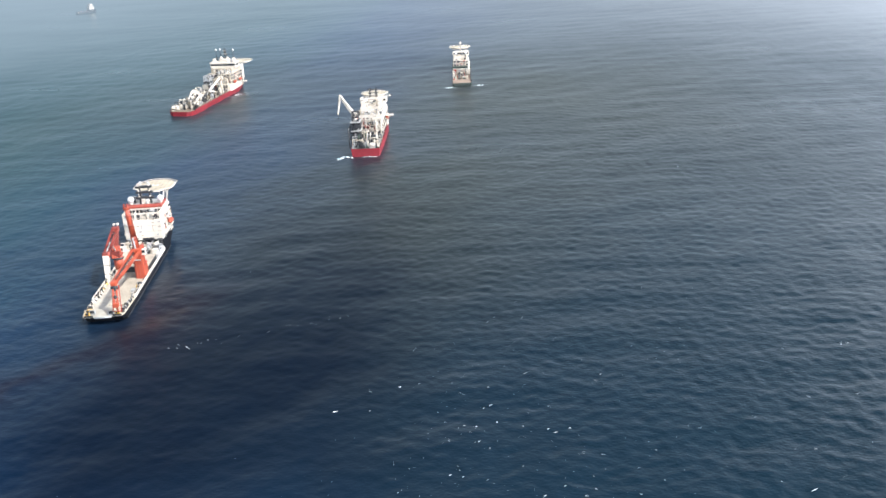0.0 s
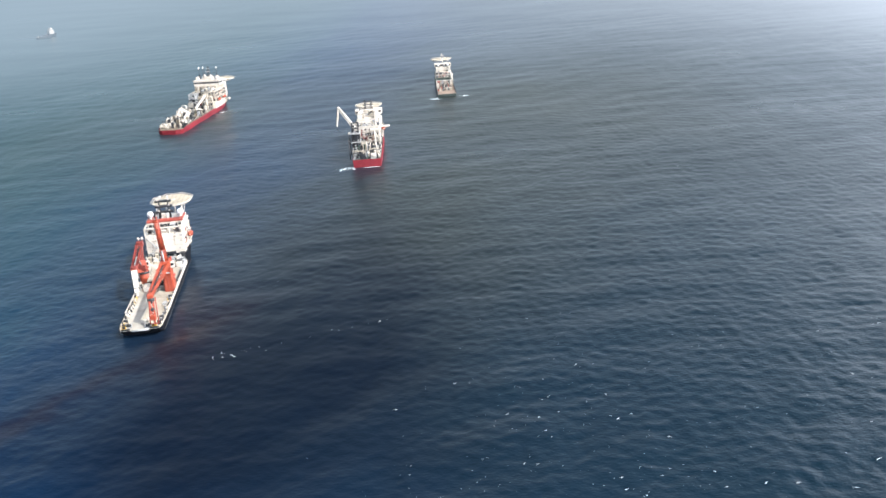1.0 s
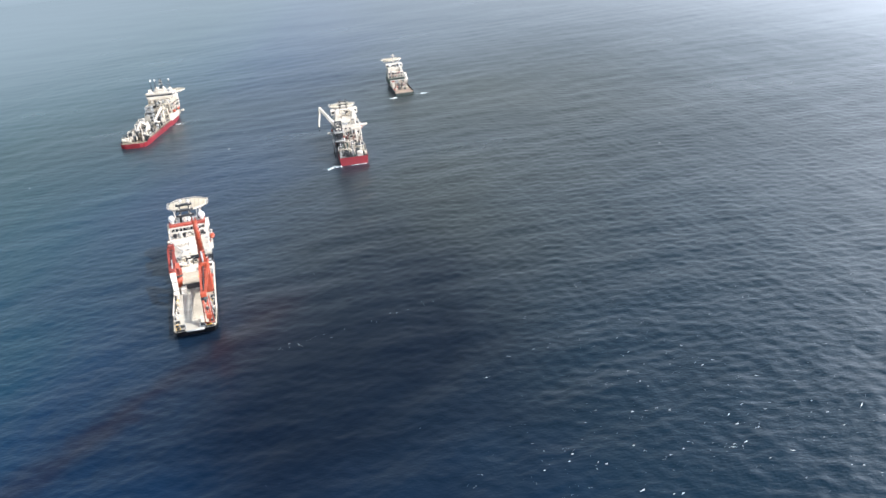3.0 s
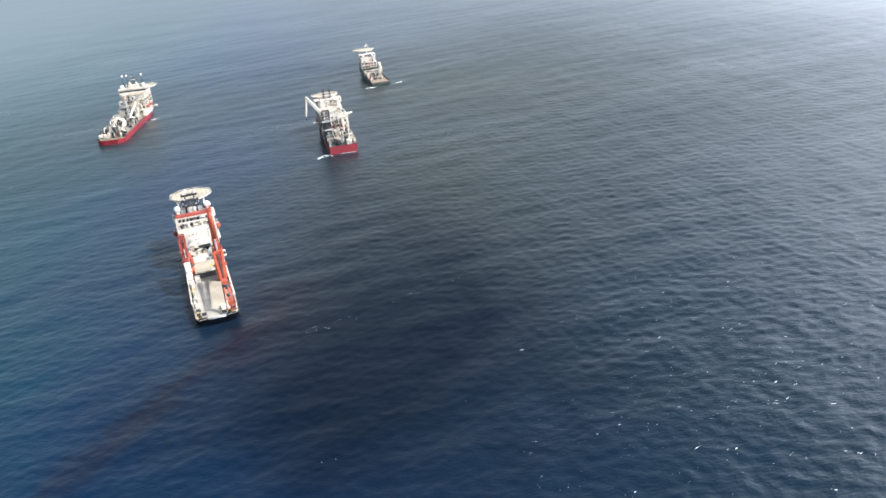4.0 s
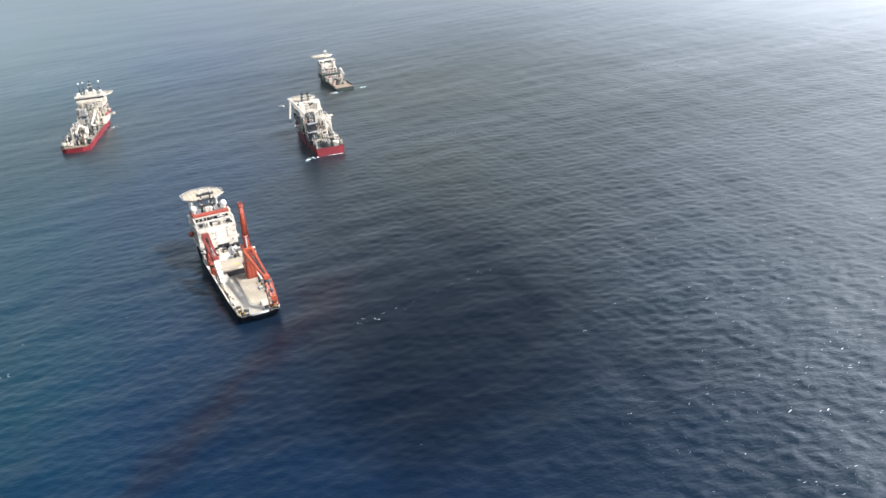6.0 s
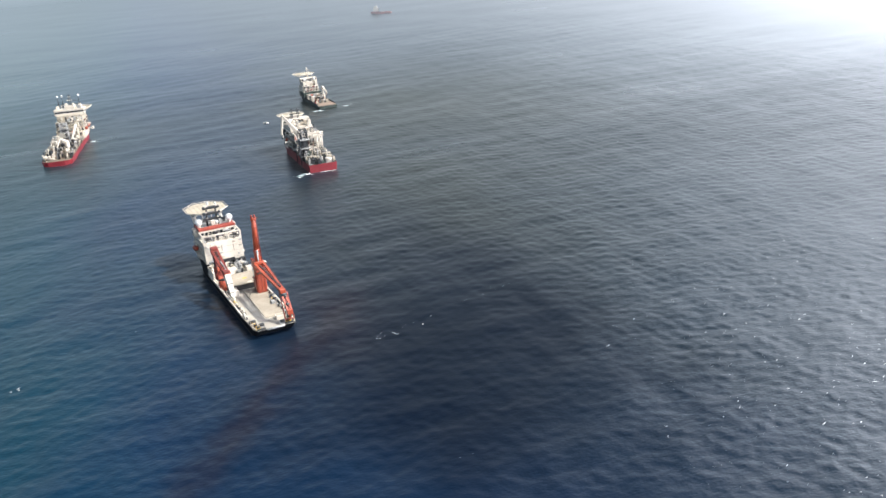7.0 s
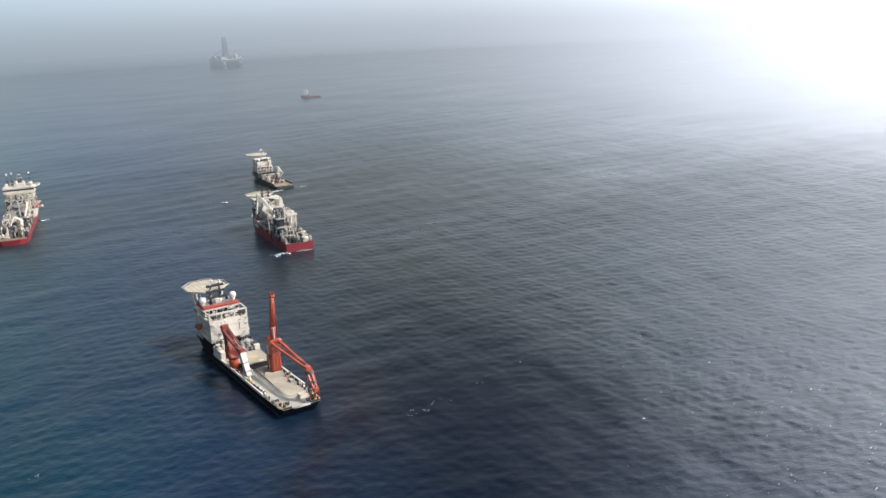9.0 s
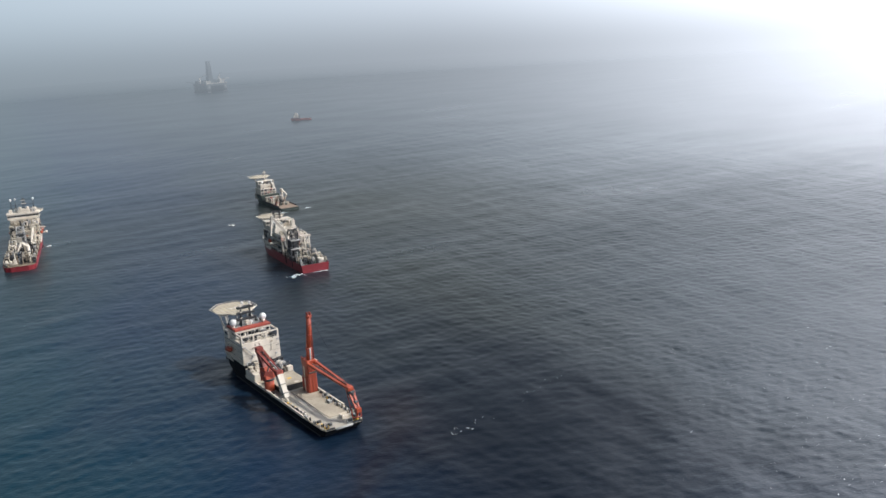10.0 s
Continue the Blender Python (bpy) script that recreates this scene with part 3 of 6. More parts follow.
# ---- the black-hulled construction ship with the orange cranes ----
def black_ship():
    S = ship("construction_ship", -190.8, 376.6, 9.0, "black-hulled offshore construction ship with orange cranes and white superstructure", group="ships on station", size=(0.98, 0.893, 1.0), sunk=3.4)
    bm = bmesh.new()
    hull_form(bm, [(0, 8.7, 7.8, 7.0, -1.5), (3, 9.7, 9.0, 7.0, -4), (20, 10.4, 10.2, 7.0, -6.5), (95, 10.4, 10.3, 7.0, -6.5), (112, 10.2, 9.2, 7.0, -6.5), (126, 8.6, 5.6, 7.0, -6.5), (136, 5.4, 1.8, 7.0, -6), (142, 1.8, 0.12, 7.0, -4)], 9.0)
    hull = part("hull", bm, BLACK_HULL, S, "black painted steel hull")
    # forecastle with flare
    bm = bmesh.new()
    prev = None
    for y, b0, b1 in [(96, 10.4, 10.4), (112, 10.2, 10.4), (124, 8.9, 10.0), (133, 6.5, 8.2), (140, 3.0, 5.4), (145, 0.4, 2.2)]:
        ring = [bm.verts.new(c) for c in ((b0, y, 6.9), (b1, y, 12.8), (-b1, y, 12.8), (-b0, y, 6.9))]
        if prev:
            for i in range(4):
                bm.faces.new((prev[i], prev[(i + 1) % 4], ring[(i + 1) % 4], ring[i]))
        else:
            bm.faces.new(ring)
        prev = ring
    bm.faces.new(prev[::-1])
    part("forecastle", bm, BLACK_HULL, S)
    make("rubbing_strake", DARK, hull, (box, 10.3, 10.6, 4, 110, 4.3, 4.7), (box, -10.6, -10.3, 4, 110, 4.3, 4.7))
    make("main_deck", PALE, S, (slab, outline([(0.3, 8.8), (3, 9.7), (20, 10.4), (96, 10.4)], 0.25), 6.95, 7.1), label="pale painted steel working deck")
    make("deck_sheathing", WOOD, S, (box, -1.0, 9.3, 14, 58, 7.1, 7.28), label="beige timber-sheathed cargo area")
    make("side_walkway", PALE, S, (box, -9.3, -7.0, 14, 48, 7.1, 7.22))
    # bulwarks with a white cap and stanchions
    for s in (-1, 1):
        b = make("bulwark", WHITE, S, (box, s * 10.25 - 0.12, s * 10.25 + 0.12, 22, 96, 7.0, 8.25), label="white inner bulwark")
        make("bulwark_cap", WHITE, b, (box, s * 10.25 - 0.35, s * 10.25 + 0.35, 22, 96, 8.25, 8.4))
        make("bulwark_aft", CREAM, b, (bar, (s * 8.7, 0.6, 7.4), (s * 9.6, 3.2, 7.4), 0.3, None, 4, True), (bar, (s * 9.6, 3.2, 7.4), (s * 10.15, 22, 7.4), 0.25, None, 4, True))
        rr = random.Random(70 + s)
        for k in range(34):
            y, w, h = 3 + k * 1.85 + rr.uniform(-0.5, 0.5), rr.uniform(0.18, 0.42), rr.uniform(0.7, 1.7)
            m = rr.choice((WHITE, DARK, GREY, DARK, CREAM, DARK))
            x = s * (9.6 - rr.uniform(0, 0.5))
            if k % 3 == 0:
                make("mooring_bitts", m, b, (bar, (x, y, 7.1), (x, y, 7.1 + h), w, w * 0.9), (bar, (x, y + 0.9, 7.1), (x, y + 0.9, 7.1 + h), w, w * 0.9), (box, x - 0.5, x + 0.5, y - 0.5, y + 1.4, 7.1, 7.3))
            else:
                make("stanchion", m, b, (box, x - w, x + w, y, y + rr.uniform(0.3, 1.5), 7.1, 7.1 + h, 0.05), (bar, (x, y + 0.2, 7.1 + h - 0.05), (x, y + 0.2, 7.7 + h), 0.09))
    make("stern_roller", GREY, S, (bar, (-4, 0.1, 6.9), (4, 0.1, 6.9), 0.5, None, 12))
    make("stern_bulwark", DARK, S, (box, -8.6, -4.6, 0.35, 0.75, 7.1, 7.9))
    make("stern_bulwark", DARK, S, (box, 4.6, 8.6, 0.35, 0.75, 7.1, 7.9))
    # raised mid platform and the deckhouse trunk between it and the tower block
    pl = make("raised_platform", DARK, S, (box, -5.6, 8.8, 61, 80, 7.1, 9.8), label="raised dark hatch platform with beige timber top")
    make("platform_top", WOOD, pl, (box, -5.8, 9.0, 60.8, 80.2, 9.8, 10.05))
    make("hatch_mark", YELLOW, pl, (box, 2.0, 4.2, 69, 71.2, 10.05, 10.07))
    make("hatch_mark", WHITE, pl, (box, 3.0, 5.0, 62, 64, 10.05, 10.07))
    make("trunk_house", WHITE, S, (box, -10.1, 2.6, 83, 97.2, 7.0, 11.6, 0.15))
    make("trunk_house", GREY, S, (box, 2.6, 10.1, 80.5, 97.2, 7.0, 9.6, 0.1))
    for i in range(26):
        x, y = 3.2 + (i * 37 % 61) / 61 * 6.0, 81.5 + (i * 23 % 53) / 53 * 13.5
        w, d, h = 0.5 + (i * 11 % 7) / 6, 0.6 + (i * 5 % 7) / 5, 0.9 + (i * 13 % 9) / 4
        make("machinery", (GREY, WHITE, DARK, GREY, CREAM)[i % 5], S, (box, x - w, x + w, y - d, y + d, 9.6, 9.6 + h, 0.06), (bar, (x, y, 9.6 + h), (x, y, 10.2 + h), 0.16))
    for y in (84, 87.5, 91, 94.5):
        make("exhaust_duct", GREY, S, (bar, (5.0, y, 9.6), (5.0, y, 12.6), 0.45), (bar, (5.0, y, 12.6), (5.0, y - 1.2, 13.2), 0.45))
    make("white_locker", WHITE, S, (box, 7.0, 9.8, 80.6, 83.4, 9.6, 12.2, 0.08))
    # tower block
    tower = make("superstructure", WHITE, S, (box, -10.2, 10.2, 97.2, 124, 11.0, 24.0, 0.2), (slab, [(10.2, 124), (7.2, 132), (-7.2, 132), (-10.2, 124)], 12.6, 22.0), label="white five-storey accommodation block")
    for z in (14.2, 17.4, 20.6):
        make("deck_ledge", CREAM, tower, (box, -10.35, 10.35, 97.05, 124, z, z + 0.16))
    wall_gear(tower, 99, 123, 10.2, 12, 23.5, 26, 12, "x")
    # flat dark panel: the shade inside a doorway, painted on the wall
    make("doorway_shade", DARK, tower, (box, -1.2, 5.2, 97.05, 97.22, 11.7, 13.9))
    make("access_door", GREY, tower, (box, -7.0, -5.6, 97.08, 97.22, 11.7, 13.9))
    for z in (15.6, 18.8, 21.9):
        for s in (-1, 1):
            window_row(tower, [100 + 2.7 * k for k in range(9)], s * 10.2, z, z + 0.8, 0.8, "x", s)
    for s in (-1, 1):
        make("side_gallery", WHITE, tower, (box, min(s * 10.2, s * 11.6), max(s * 10.2, s * 11.6), 100, 122, 15.0, 15.2))
        rail_line(tower, [(s * 11.5, 100, 15.2), (s * 11.5, 122, 15.2)])
        lifeboat(S, s * 11.7, 114, 16.8, s)
    # roof frame above the aft wall
    fr = make("roof_frame", WHITE, tower, (box, -10.2, 10.2, 97.4, 97.9, 27.2, 27.9), label="white goalpost frame over the aft roof edge")
    for x in (-9.9, -3.4, 3.4, 9.9):
        make("frame_post", WHITE, fr, (box, x - 0.35, x + 0.35, 97.4, 98.0, 24.0, 27.2))
    make("frame_side", WHITE, fr, (box, 9.6, 10.2, 97.9, 110, 27.2, 27.9))
    make("frame_side", WHITE, fr, (box, -10.2, -9.6, 97.9, 110, 27.2, 27.9))
    for i, x in enumerate((-7.6, -5.2, -2.4, 0.6, 3.2, 6.0, 8.0)):
        make("roof_unit", (DARK, GREY, WHITE, DARK, GREY, DARK, WHITE)[i], tower, (box, x - 0.9, x + 0.9, 101 + i % 3, 104.5 + i % 2, 24.0, 25.3 + 0.4 * (i % 3), 0.08))
    for a, b in (((-6, 103.5, 24), (-4.6, 105.5, 27)), ((-1.2, 104.5, 24), (0.4, 105.8, 27)), ((4.4, 103, 24), (2.8, 105, 27))):
        make("vent_pipe", WHITE, tower, (bar, a, b, 0.3))
    # wheelhouse
    wh = make("wheelhouse", WHITE, S, (box, -9.4, 9.4, 107, 124, 24.0, 28.2, 0.2), (box, -11.4, 11.4, 114, 119, 24.0, 27.8, 0.2))
    window_row(wh, [-8 + 2 * k for k in range(9)], 107.0, 25.5, 27.2, 1.6)
    for s in (-1, 1):
        window_row(wh, [109.5, 111.7], s * 9.4, 25.5, 27.2, 1.5, "x", s)
        window_row(wh, [115.2, 117.6], s * 11.4, 25.5, 27.2, 1.7, "x", s)
    make("roof_band", RUST, wh, (box, -9.7, 9.7, 106.7, 110.6, 28.2, 29.3), (box, -9.7, -8.6, 110.6, 120, 28.2, 29.3), (box, 8.6, 9.7, 110.6, 120, 28.2, 29.3), label="orange-red roof band")
    make("bridge_roof", GREY, wh, (box, -9.2, 9.2, 110.6, 123.6, 28.2, 28.45))
    for s in (-1, 1):
        dome(S, s * 8.2, 113, 31.6, 1.85, 28.3)
    dome(S, 1.2, 112.2, 30.6, 1.0, 28.3)
    # mast with three yards
    mast = make("mast", DARK, S, (bar, (-3.4, 114.5, 28.3), (-2.7, 114.5, 39.2), 0.55, 0.35), (bar, (2.6, 114.5, 28.3), (1.9, 114.5, 39.2), 0.55, 0.35), (bar, (-3.2, 117.5, 28.3), (-2.7, 115, 38.0), 0.3), (bar, (2.4, 117.5, 28.3), (1.9, 115, 38.0), 0.3), label="black goalpost mast with three yards")
    for z, w in ((31.6, 4.9), (34.6, 4.7), (37.6, 4.4)):
        make("yard", DARK, mast, (box, -0.4 - w, -0.4 + w, 113.4, 115.6, z, z + 1.1))
        for x in (-3.6, 2.2):
            make("yard_lamp", WHITE, mast, (box, x, x + 0.8, 113.2, 113.6, z + 1.1, z + 1.7, 0.08))
    make("radar_scanner", WHITE, mast, (box, -4.2, -1.2, 114.2, 114.6, 39.4, 39.9), (bar, (-2.7, 114.4, 38.7), (-2.7, 114.4, 39.5), 0.3), (box, 0.9, 3.1, 114.2, 114.6, 39.2, 39.6))
    make("mast_dome", DOME, mast, (ball, (-1.9, 114.5, 40.6), 0.7), (bar, (-2.0, 114.5, 38.2), (-1.9, 114.5, 40.2), 0.15))
    make("mast_dome", DOME, mast, (ball, (2.2, 114.5, 40.2), 0.6), (bar, (2.1, 114.5, 38.2), (2.2, 114.5, 40), 0.15))
    helideck(S, 0.8, 137.0, 32.8, 11.2, long=1.2, posts=[((-6, 131.5, 21.5), (-8, 136, 31.6)), ((6, 131.5, 21.5), (8, 136, 31.6)), ((-3.5, 140, 12.8), (-5, 146, 31.6)), ((3.5, 140, 12.8), (5, 146, 31.6)), ((0, 142, 12.8), (0, 149, 31.6)), ((-7, 124, 24), (-7, 128, 31.6)), ((7, 124, 24), (7, 128, 31.6))])
    make("foredeck_house", WHITE, S, (box, -6, 6, 131, 137, 12.7, 17.0, 0.2))

    clutter(S, -9.2, 9.2, 98.4, 106.4, 24.0, 34, 61, (DARK, GREY, DARK, WHITE, CREAM), 0.6)
    clutter(S, -8.8, 8.8, 111.5, 123, 28.45, 26, 62, (DARK, DARK, GREY, WHITE), 0.6, [(-10, -6, 110, 116), (6, 10, 110, 116), (-4, 3.4, 113, 118.5)])
    clutter(S, -9.6, 2.2, 84, 96.5, 11.6, 26, 63, (DARK, GREY, WHITE, CREAM, GREY), 0.5)
    clutter(S, 2.8, 9.8, 84, 96.6, 9.6, 20, 64, (DARK, GREY, DARK, CREAM), 0.8)
    wall_gear(tower, -9.6, 9.6, 97.2, 14.6, 23.6, 12, 65, "y", (CREAM, PALE, CREAM, GREY))
    st = make("outside_stair", GREY, tower, (bar, (-9.6, 96.4, 11.7), (-4.6, 96.4, 17.2), 0.22, None, 4, True), (bar, (-4.6, 96.4, 17.2), (-9.4, 96.4, 22.6), 0.22, None, 4, True), label="grey zigzag outside stair")
    for z, x in ((17.2, -4.6), (22.6, -9.4)):
        make("stair_landing", GREY, st, (box, x - 0.9, x + 0.9, 96.0, 97.2, z - 0.1, z + 0.05))

    # starboard main crane: plated tower, upright boom, level jib that folds down over the stern
    cr = make("main_crane", ORANGE, S, (box, 4.7, 9.7, 49.6, 57.2, 7.1, 14.6, 0.5), (box, 5.0, 9.4, 49.4, 56.2, 14.4, 20.8, 0.6), (box, 4.6, 9.6, 48.6, 55.4, 20.4, 23.4, 0.4), label="tall orange knuckle-boom crane with plated tower")
    for x in (5.6, 7.2, 8.8):
        make("tower_rib", RUST, cr, (box, x - 0.16, x + 0.16, 49.2, 49.65, 7.1, 19.8))
    for y in (51.4, 53.4, 55.4):
        make("tower_rib", RUST, cr, (box, 4.42, 4.75, y - 0.16, y + 0.16, 7.1, 14.2))
    make("tower_door", DARK, cr, (box, 4.62, 4.72, 54.0, 55.0, 7.3, 9.3))
    make("boom", ORANGE, cr, (bar, (7.2, 51.4, 21.5), (7.0, 49.8, 30), 1.55, 1.4, 10), (bar, (7.0, 49.8, 30), (6.8, 46.2, 46.0), 1.4, 0.95, 10), (bar, (5.6, 46.2, 45.4), (8.0, 46.2, 45.4), 0.9, None, 12), label="tapered upright orange boom")
    for x in (6.1, 7.5):
        make("boom_fork", RUST, cr, (box, x - 0.3, x + 0.3, 45.4, 46.9, 45.2, 47.6, 0.12))
    make("boom_band", RUST, cr, (bar, (7.03, 50.1, 28.6), (7.01, 49.95, 29.4), 1.68, None, 12), (bar, (6.93, 48.4, 36.2), (6.92, 48.3, 36.7), 1.4, None, 12), (bar, (6.85, 47.2, 41.4), (6.84, 47.1, 41.8), 1.25, None, 12))
    jib = make("jib", ORANGE, cr, (bar, (5.0, 49.0, 22.2), (5.6, 6.0, 21.4), 0.6, 0.5, 4, True), (bar, (9.3, 49.0, 22.2), (7.1, 6.0, 21.4), 0.6, 0.5, 4, True), (box, 5.0, 7.7, 4.0, 7.5, 20.4, 22.3, 0.3))
    make("hoist_wire", DARK, cr, (bar, (6.8, 46.0, 47.2), (6.4, 7.0, 22.6), 0.05, None, 4))
    for k in range(7):
        y = 46 - k * 5.2
        t = (49 - y) / 43
        x0, x1, z = 5.0 + 0.7 * t, 9.3 - 2.4 * t, 22.2 - 0.8 * t
        make("jib_brace", RUST, jib, (bar, (x0, y, z), (x1, y - 2.6, z), 0.24), (bar, (x0, y - 5.0, z), (x1, y - 2.6, z), 0.24))
    tail = make("jib_tail", ORANGE, cr, (bar, (5.5, 6.0, 21.2), (6.4, 0.2, 13.0), 0.4, 0.35, 4, True), (bar, (7.3, 6.0, 21.2), (8.0, 0.2, 13.0), 0.4, 0.35, 4, True), (bar, (7.2, 0.2, 13.0), (7.2, 1.6, 8.6), 0.6, 0.45), (box, 6.0, 8.4, -1.2, 1.4, 11.6, 13.6, 0.2), label="slanting orange jib tail")
    for k in range(4):
        f, g = k / 4, (k + 1) / 4
        make("tail_brace", RUST, tail, (bar, (5.5 + 0.9 * f, 6 - 5.8 * f, 21.2 - 8.2 * f), (7.3 + 0.7 * g, 6 - 5.8 * g, 21.2 - 8.2 * g), 0.2), (bar, (7.3 + 0.7 * f, 6 - 5.8 * f, 21.2 - 8.2 * f), (5.5 + 0.9 * f, 6 - 5.8 * f, 21.2 - 8.2 * f), 0.2))
    make("tail_sheave", DARK, cr, (bar, (6.2, 2.4, 15.4), (8.0, 2.4, 15.4), 1.0, None, 14))
    make("tail_sheave", DARK, cr, (bar, (6.4, 4.4, 18.6), (7.6, 4.4, 18.6), 0.9, None, 14))
    make("tail_winch", DARK, cr, (bar, (4.9, 4.6, 19.6), (8.0, 4.6, 19.6), 0.8, None, 12))
    make("tail_frame", RUST, cr, (bar, (5.2, 6.6, 20.4), (5.0, 1.2, 9.0), 0.28), (bar, (8.4, 5.6, 20.4), (9.0, 0.8, 9.0), 0.28), (bar, (5.0, 1.2, 9.0), (9.0, 0.8, 9.0), 0.25), (bar, (5.1, 3.2, 13.4), (8.7, 3.0, 13.4), 0.22))
    make("boom_ladder", RUST, cr, (bar, (8.9, 49.6, 23), (8.0, 46.6, 45.6), 0.14), (bar, (8.9, 50.4, 23), (8.0, 47.2, 45.6), 0.14), (box, 7.7, 9.0, 46.4, 47.4, 45.5, 45.7))
    make("jib_walkway", DARK, jib, (box, 6.4, 7.0, 9, 47, 22.3, 22.4))
    make("tower_platform", RUST, cr, (bar, (7.2, 53.2, 14.6), (7.2, 53.2, 14.9), 3.6, None, 14))
    make("hook_block", YELLOW, cr, (box, 6.7, 7.7, 1.2, 2.2, 7.1, 8.8, 0.15))
    make("boom_cylinder", GREY, cr, (bar, (7.2, 50.8, 16.2), (6.9, 48.4, 29.5), 0.42), (bar, (5.8, 50.0, 17.0), (6.0, 37, 21.4), 0.35), (bar, (8.6, 50.0, 17.0), (8.2, 37, 21.4), 0.35))
    make("operator_cab", WHITE, cr, (box, 9.3, 11.2, 50.5, 53.2, 19.4, 22.2, 0.15))
    make("cab_window", GLASS, cr, (box, 9.4, 11.1, 50.42, 50.5, 20.6, 21.9))
    make("crane_winch", RUST, cr, (bar, (5.2, 54.8, 22.6), (9.2, 54.8, 22.6), 1.0, None, 12), (box, 4.7, 5.2, 53.6, 56, 21, 24), (box, 9.2, 9.7, 53.6, 56, 21, 24))
    make("tower_ladder", WHITE, cr, (box, 4.4, 4.6, 52.4, 53.2, 7.1, 20))

    # port crane: red column, folded orange boom with a white outer arm
    pc = make("port_crane", ORANGE, S, (bar, (-8.0, 68.5, 7.1), (-8.0, 68.5, 13.0), 2.5, 2.4, 14), (bar, (-8.2, 68.8, 13.0), (-8.5, 70.2, 19), 2.7, 2.1, 4, True), label="folded orange deck crane with a white outer arm")
    make("boom", DARK_RED, pc, (bar, (-8.6, 70.5, 18.2), (-8.9, 76.0, 26.2), 1.6, 1.3, 4, True), (bar, (-10.3, 75.4, 26.0), (-9.9, 52.4, 20.6), 0.62, 0.52, 4, True), (bar, (-7.6, 75.4, 26.0), (-7.9, 52.4, 20.6), 0.62, 0.52, 4, True), (box, -10.3, -7.4, 50.4, 53.8, 19.0, 21.8, 0.3), (box, -10.5, -7.1, 74.2, 77.4, 25.0, 27.6, 0.3), label="dark red double boom")
    make("machinery_house", DARK_RED, pc, (box, -10.9, -6.3, 66.4, 70.4, 13.2, 17.2, 0.25), label="red machinery house")
    arm = make("outer_arm", WHITE, pc, (bar, (-8.8, 51.6, 19.6), (-8.3, 46.4, 9.6), 1.5, 1.1, 4, True), (bar, (-8.3, 46.6, 9.6), (-8.3, 44.4, 8.0), 0.8, 0.5), label="white painted folded crane arm")
    for f in (0.42, 0.8):
        make("arm_band", DARK, arm, (bar, (-8.8 + 0.5 * f, 51.6 - 5.2 * f, 19.6 - 10 * f), (-8.8 + 0.5 * (f + 0.03), 51.6 - 5.2 * (f + 0.03), 19.6 - 10 * (f + 0.03)), 1.53 - 0.4 * f, 1.52 - 0.4 * f, 4, True))
    make("arm_hose", DARK, arm, (bar, (-7.4, 51.0, 19.8), (-7.2, 46.2, 10.2), 0.2), (bar, (-10.0, 51.2, 19.4), (-9.3, 46.2, 10.0), 0.16))
    make("boom_cylinder", GREY, pc, (bar, (-8.4, 68.2, 16.5), (-8.8, 63.0, 23.0), 0.4), (bar, (-8.8, 62, 23.6), (-8.6, 53, 21.6), 0.3))
    make("crane_lamp", WHITE, pc, (ball, (-9.6, 77.4, 28.6), 0.7), (ball, (-7.6, 77.0, 28.8), 0.7), (bar, (-9.6, 77.2, 27.5), (-9.6, 77.4, 28.6), 0.15), (bar, (-7.6, 77, 27.5), (-7.6, 77, 28.6), 0.15))
    make("slew_collar", DARK, pc, (bar, (-8.0, 68.5, 12.6), (-8.0, 68.5, 13.4), 2.9, None, 14))
    make("service_platform", RUST, pc, (box, -11.0, -5.2, 66.4, 72.6, 15.0, 15.25))
    for x, y in ((-11, 66.4), (-5.3, 66.4), (-11, 72.4), (-5.3, 72.4)):
        make("platform_post", RUST, pc, (bar, (x, y, 15.2), (x, y, 16.5), 0.12))
    make("crane_winch", DARK, pc, (bar, (-10.0, 72.6, 19.4), (-7.2, 72.6, 19.4), 0.85, None, 12), (box, -10.4, -10.0, 71.4, 73.6, 18.2, 20.6), (box, -7.2, -6.8, 71.4, 73.6, 18.2, 20.6))
    for k in range(6):
        y = 73 - 3.6 * k
        z = 25.9 - 0.89 * k
        make("boom_web", DARK, pc, (bar, (-10.0, y, z), (-7.7, y - 1.6, z - 0.4), 0.22), (bar, (-7.7, y - 1.6, z - 0.4), (-9.9, y - 3.2, z - 0.8), 0.22))
    make("arm_knuckle", RUST, pc, (bar, (-10.4, 51.6, 20.4), (-7.0, 51.6, 20.4), 1.3, None, 12))
    make("arm_cylinder", DARK, pc, (bar, (-8.9, 56.5, 20.6), (-8.5, 49.4, 14.0), 0.35))
    make("operator_cab", WHITE, pc, (box, -6.4, -4.8, 69, 71.4, 15.6, 18.2, 0.15))
    make("operator_cab_window", GLASS, pc, (box, -6.3, -4.9, 68.92, 69.0, 16.6, 17.9))

    # deck gear
    for i, (x, y) in enumerate([(-7.6, 2.6), (-5.6, 4.4), (-8.3, 6.4), (-8.0, 10.6), (6.2, 3.0), (3.6, 2.4), (8.2, 6.8), (8.6, 12), (8.9, 36), (8.9, 40)]):
        winch(S, x, y, 7.1, 0.75 + 0.25 * (i % 2), (YELLOW, GREY, DARK, CREAM)[i % 4])
    for i in range(34):
        y, s = 5 + (i * 29 % 83) * 0.5, -1 if i % 3 else 1
        x = s * (8.1 + (i * 17 % 10) / 14)
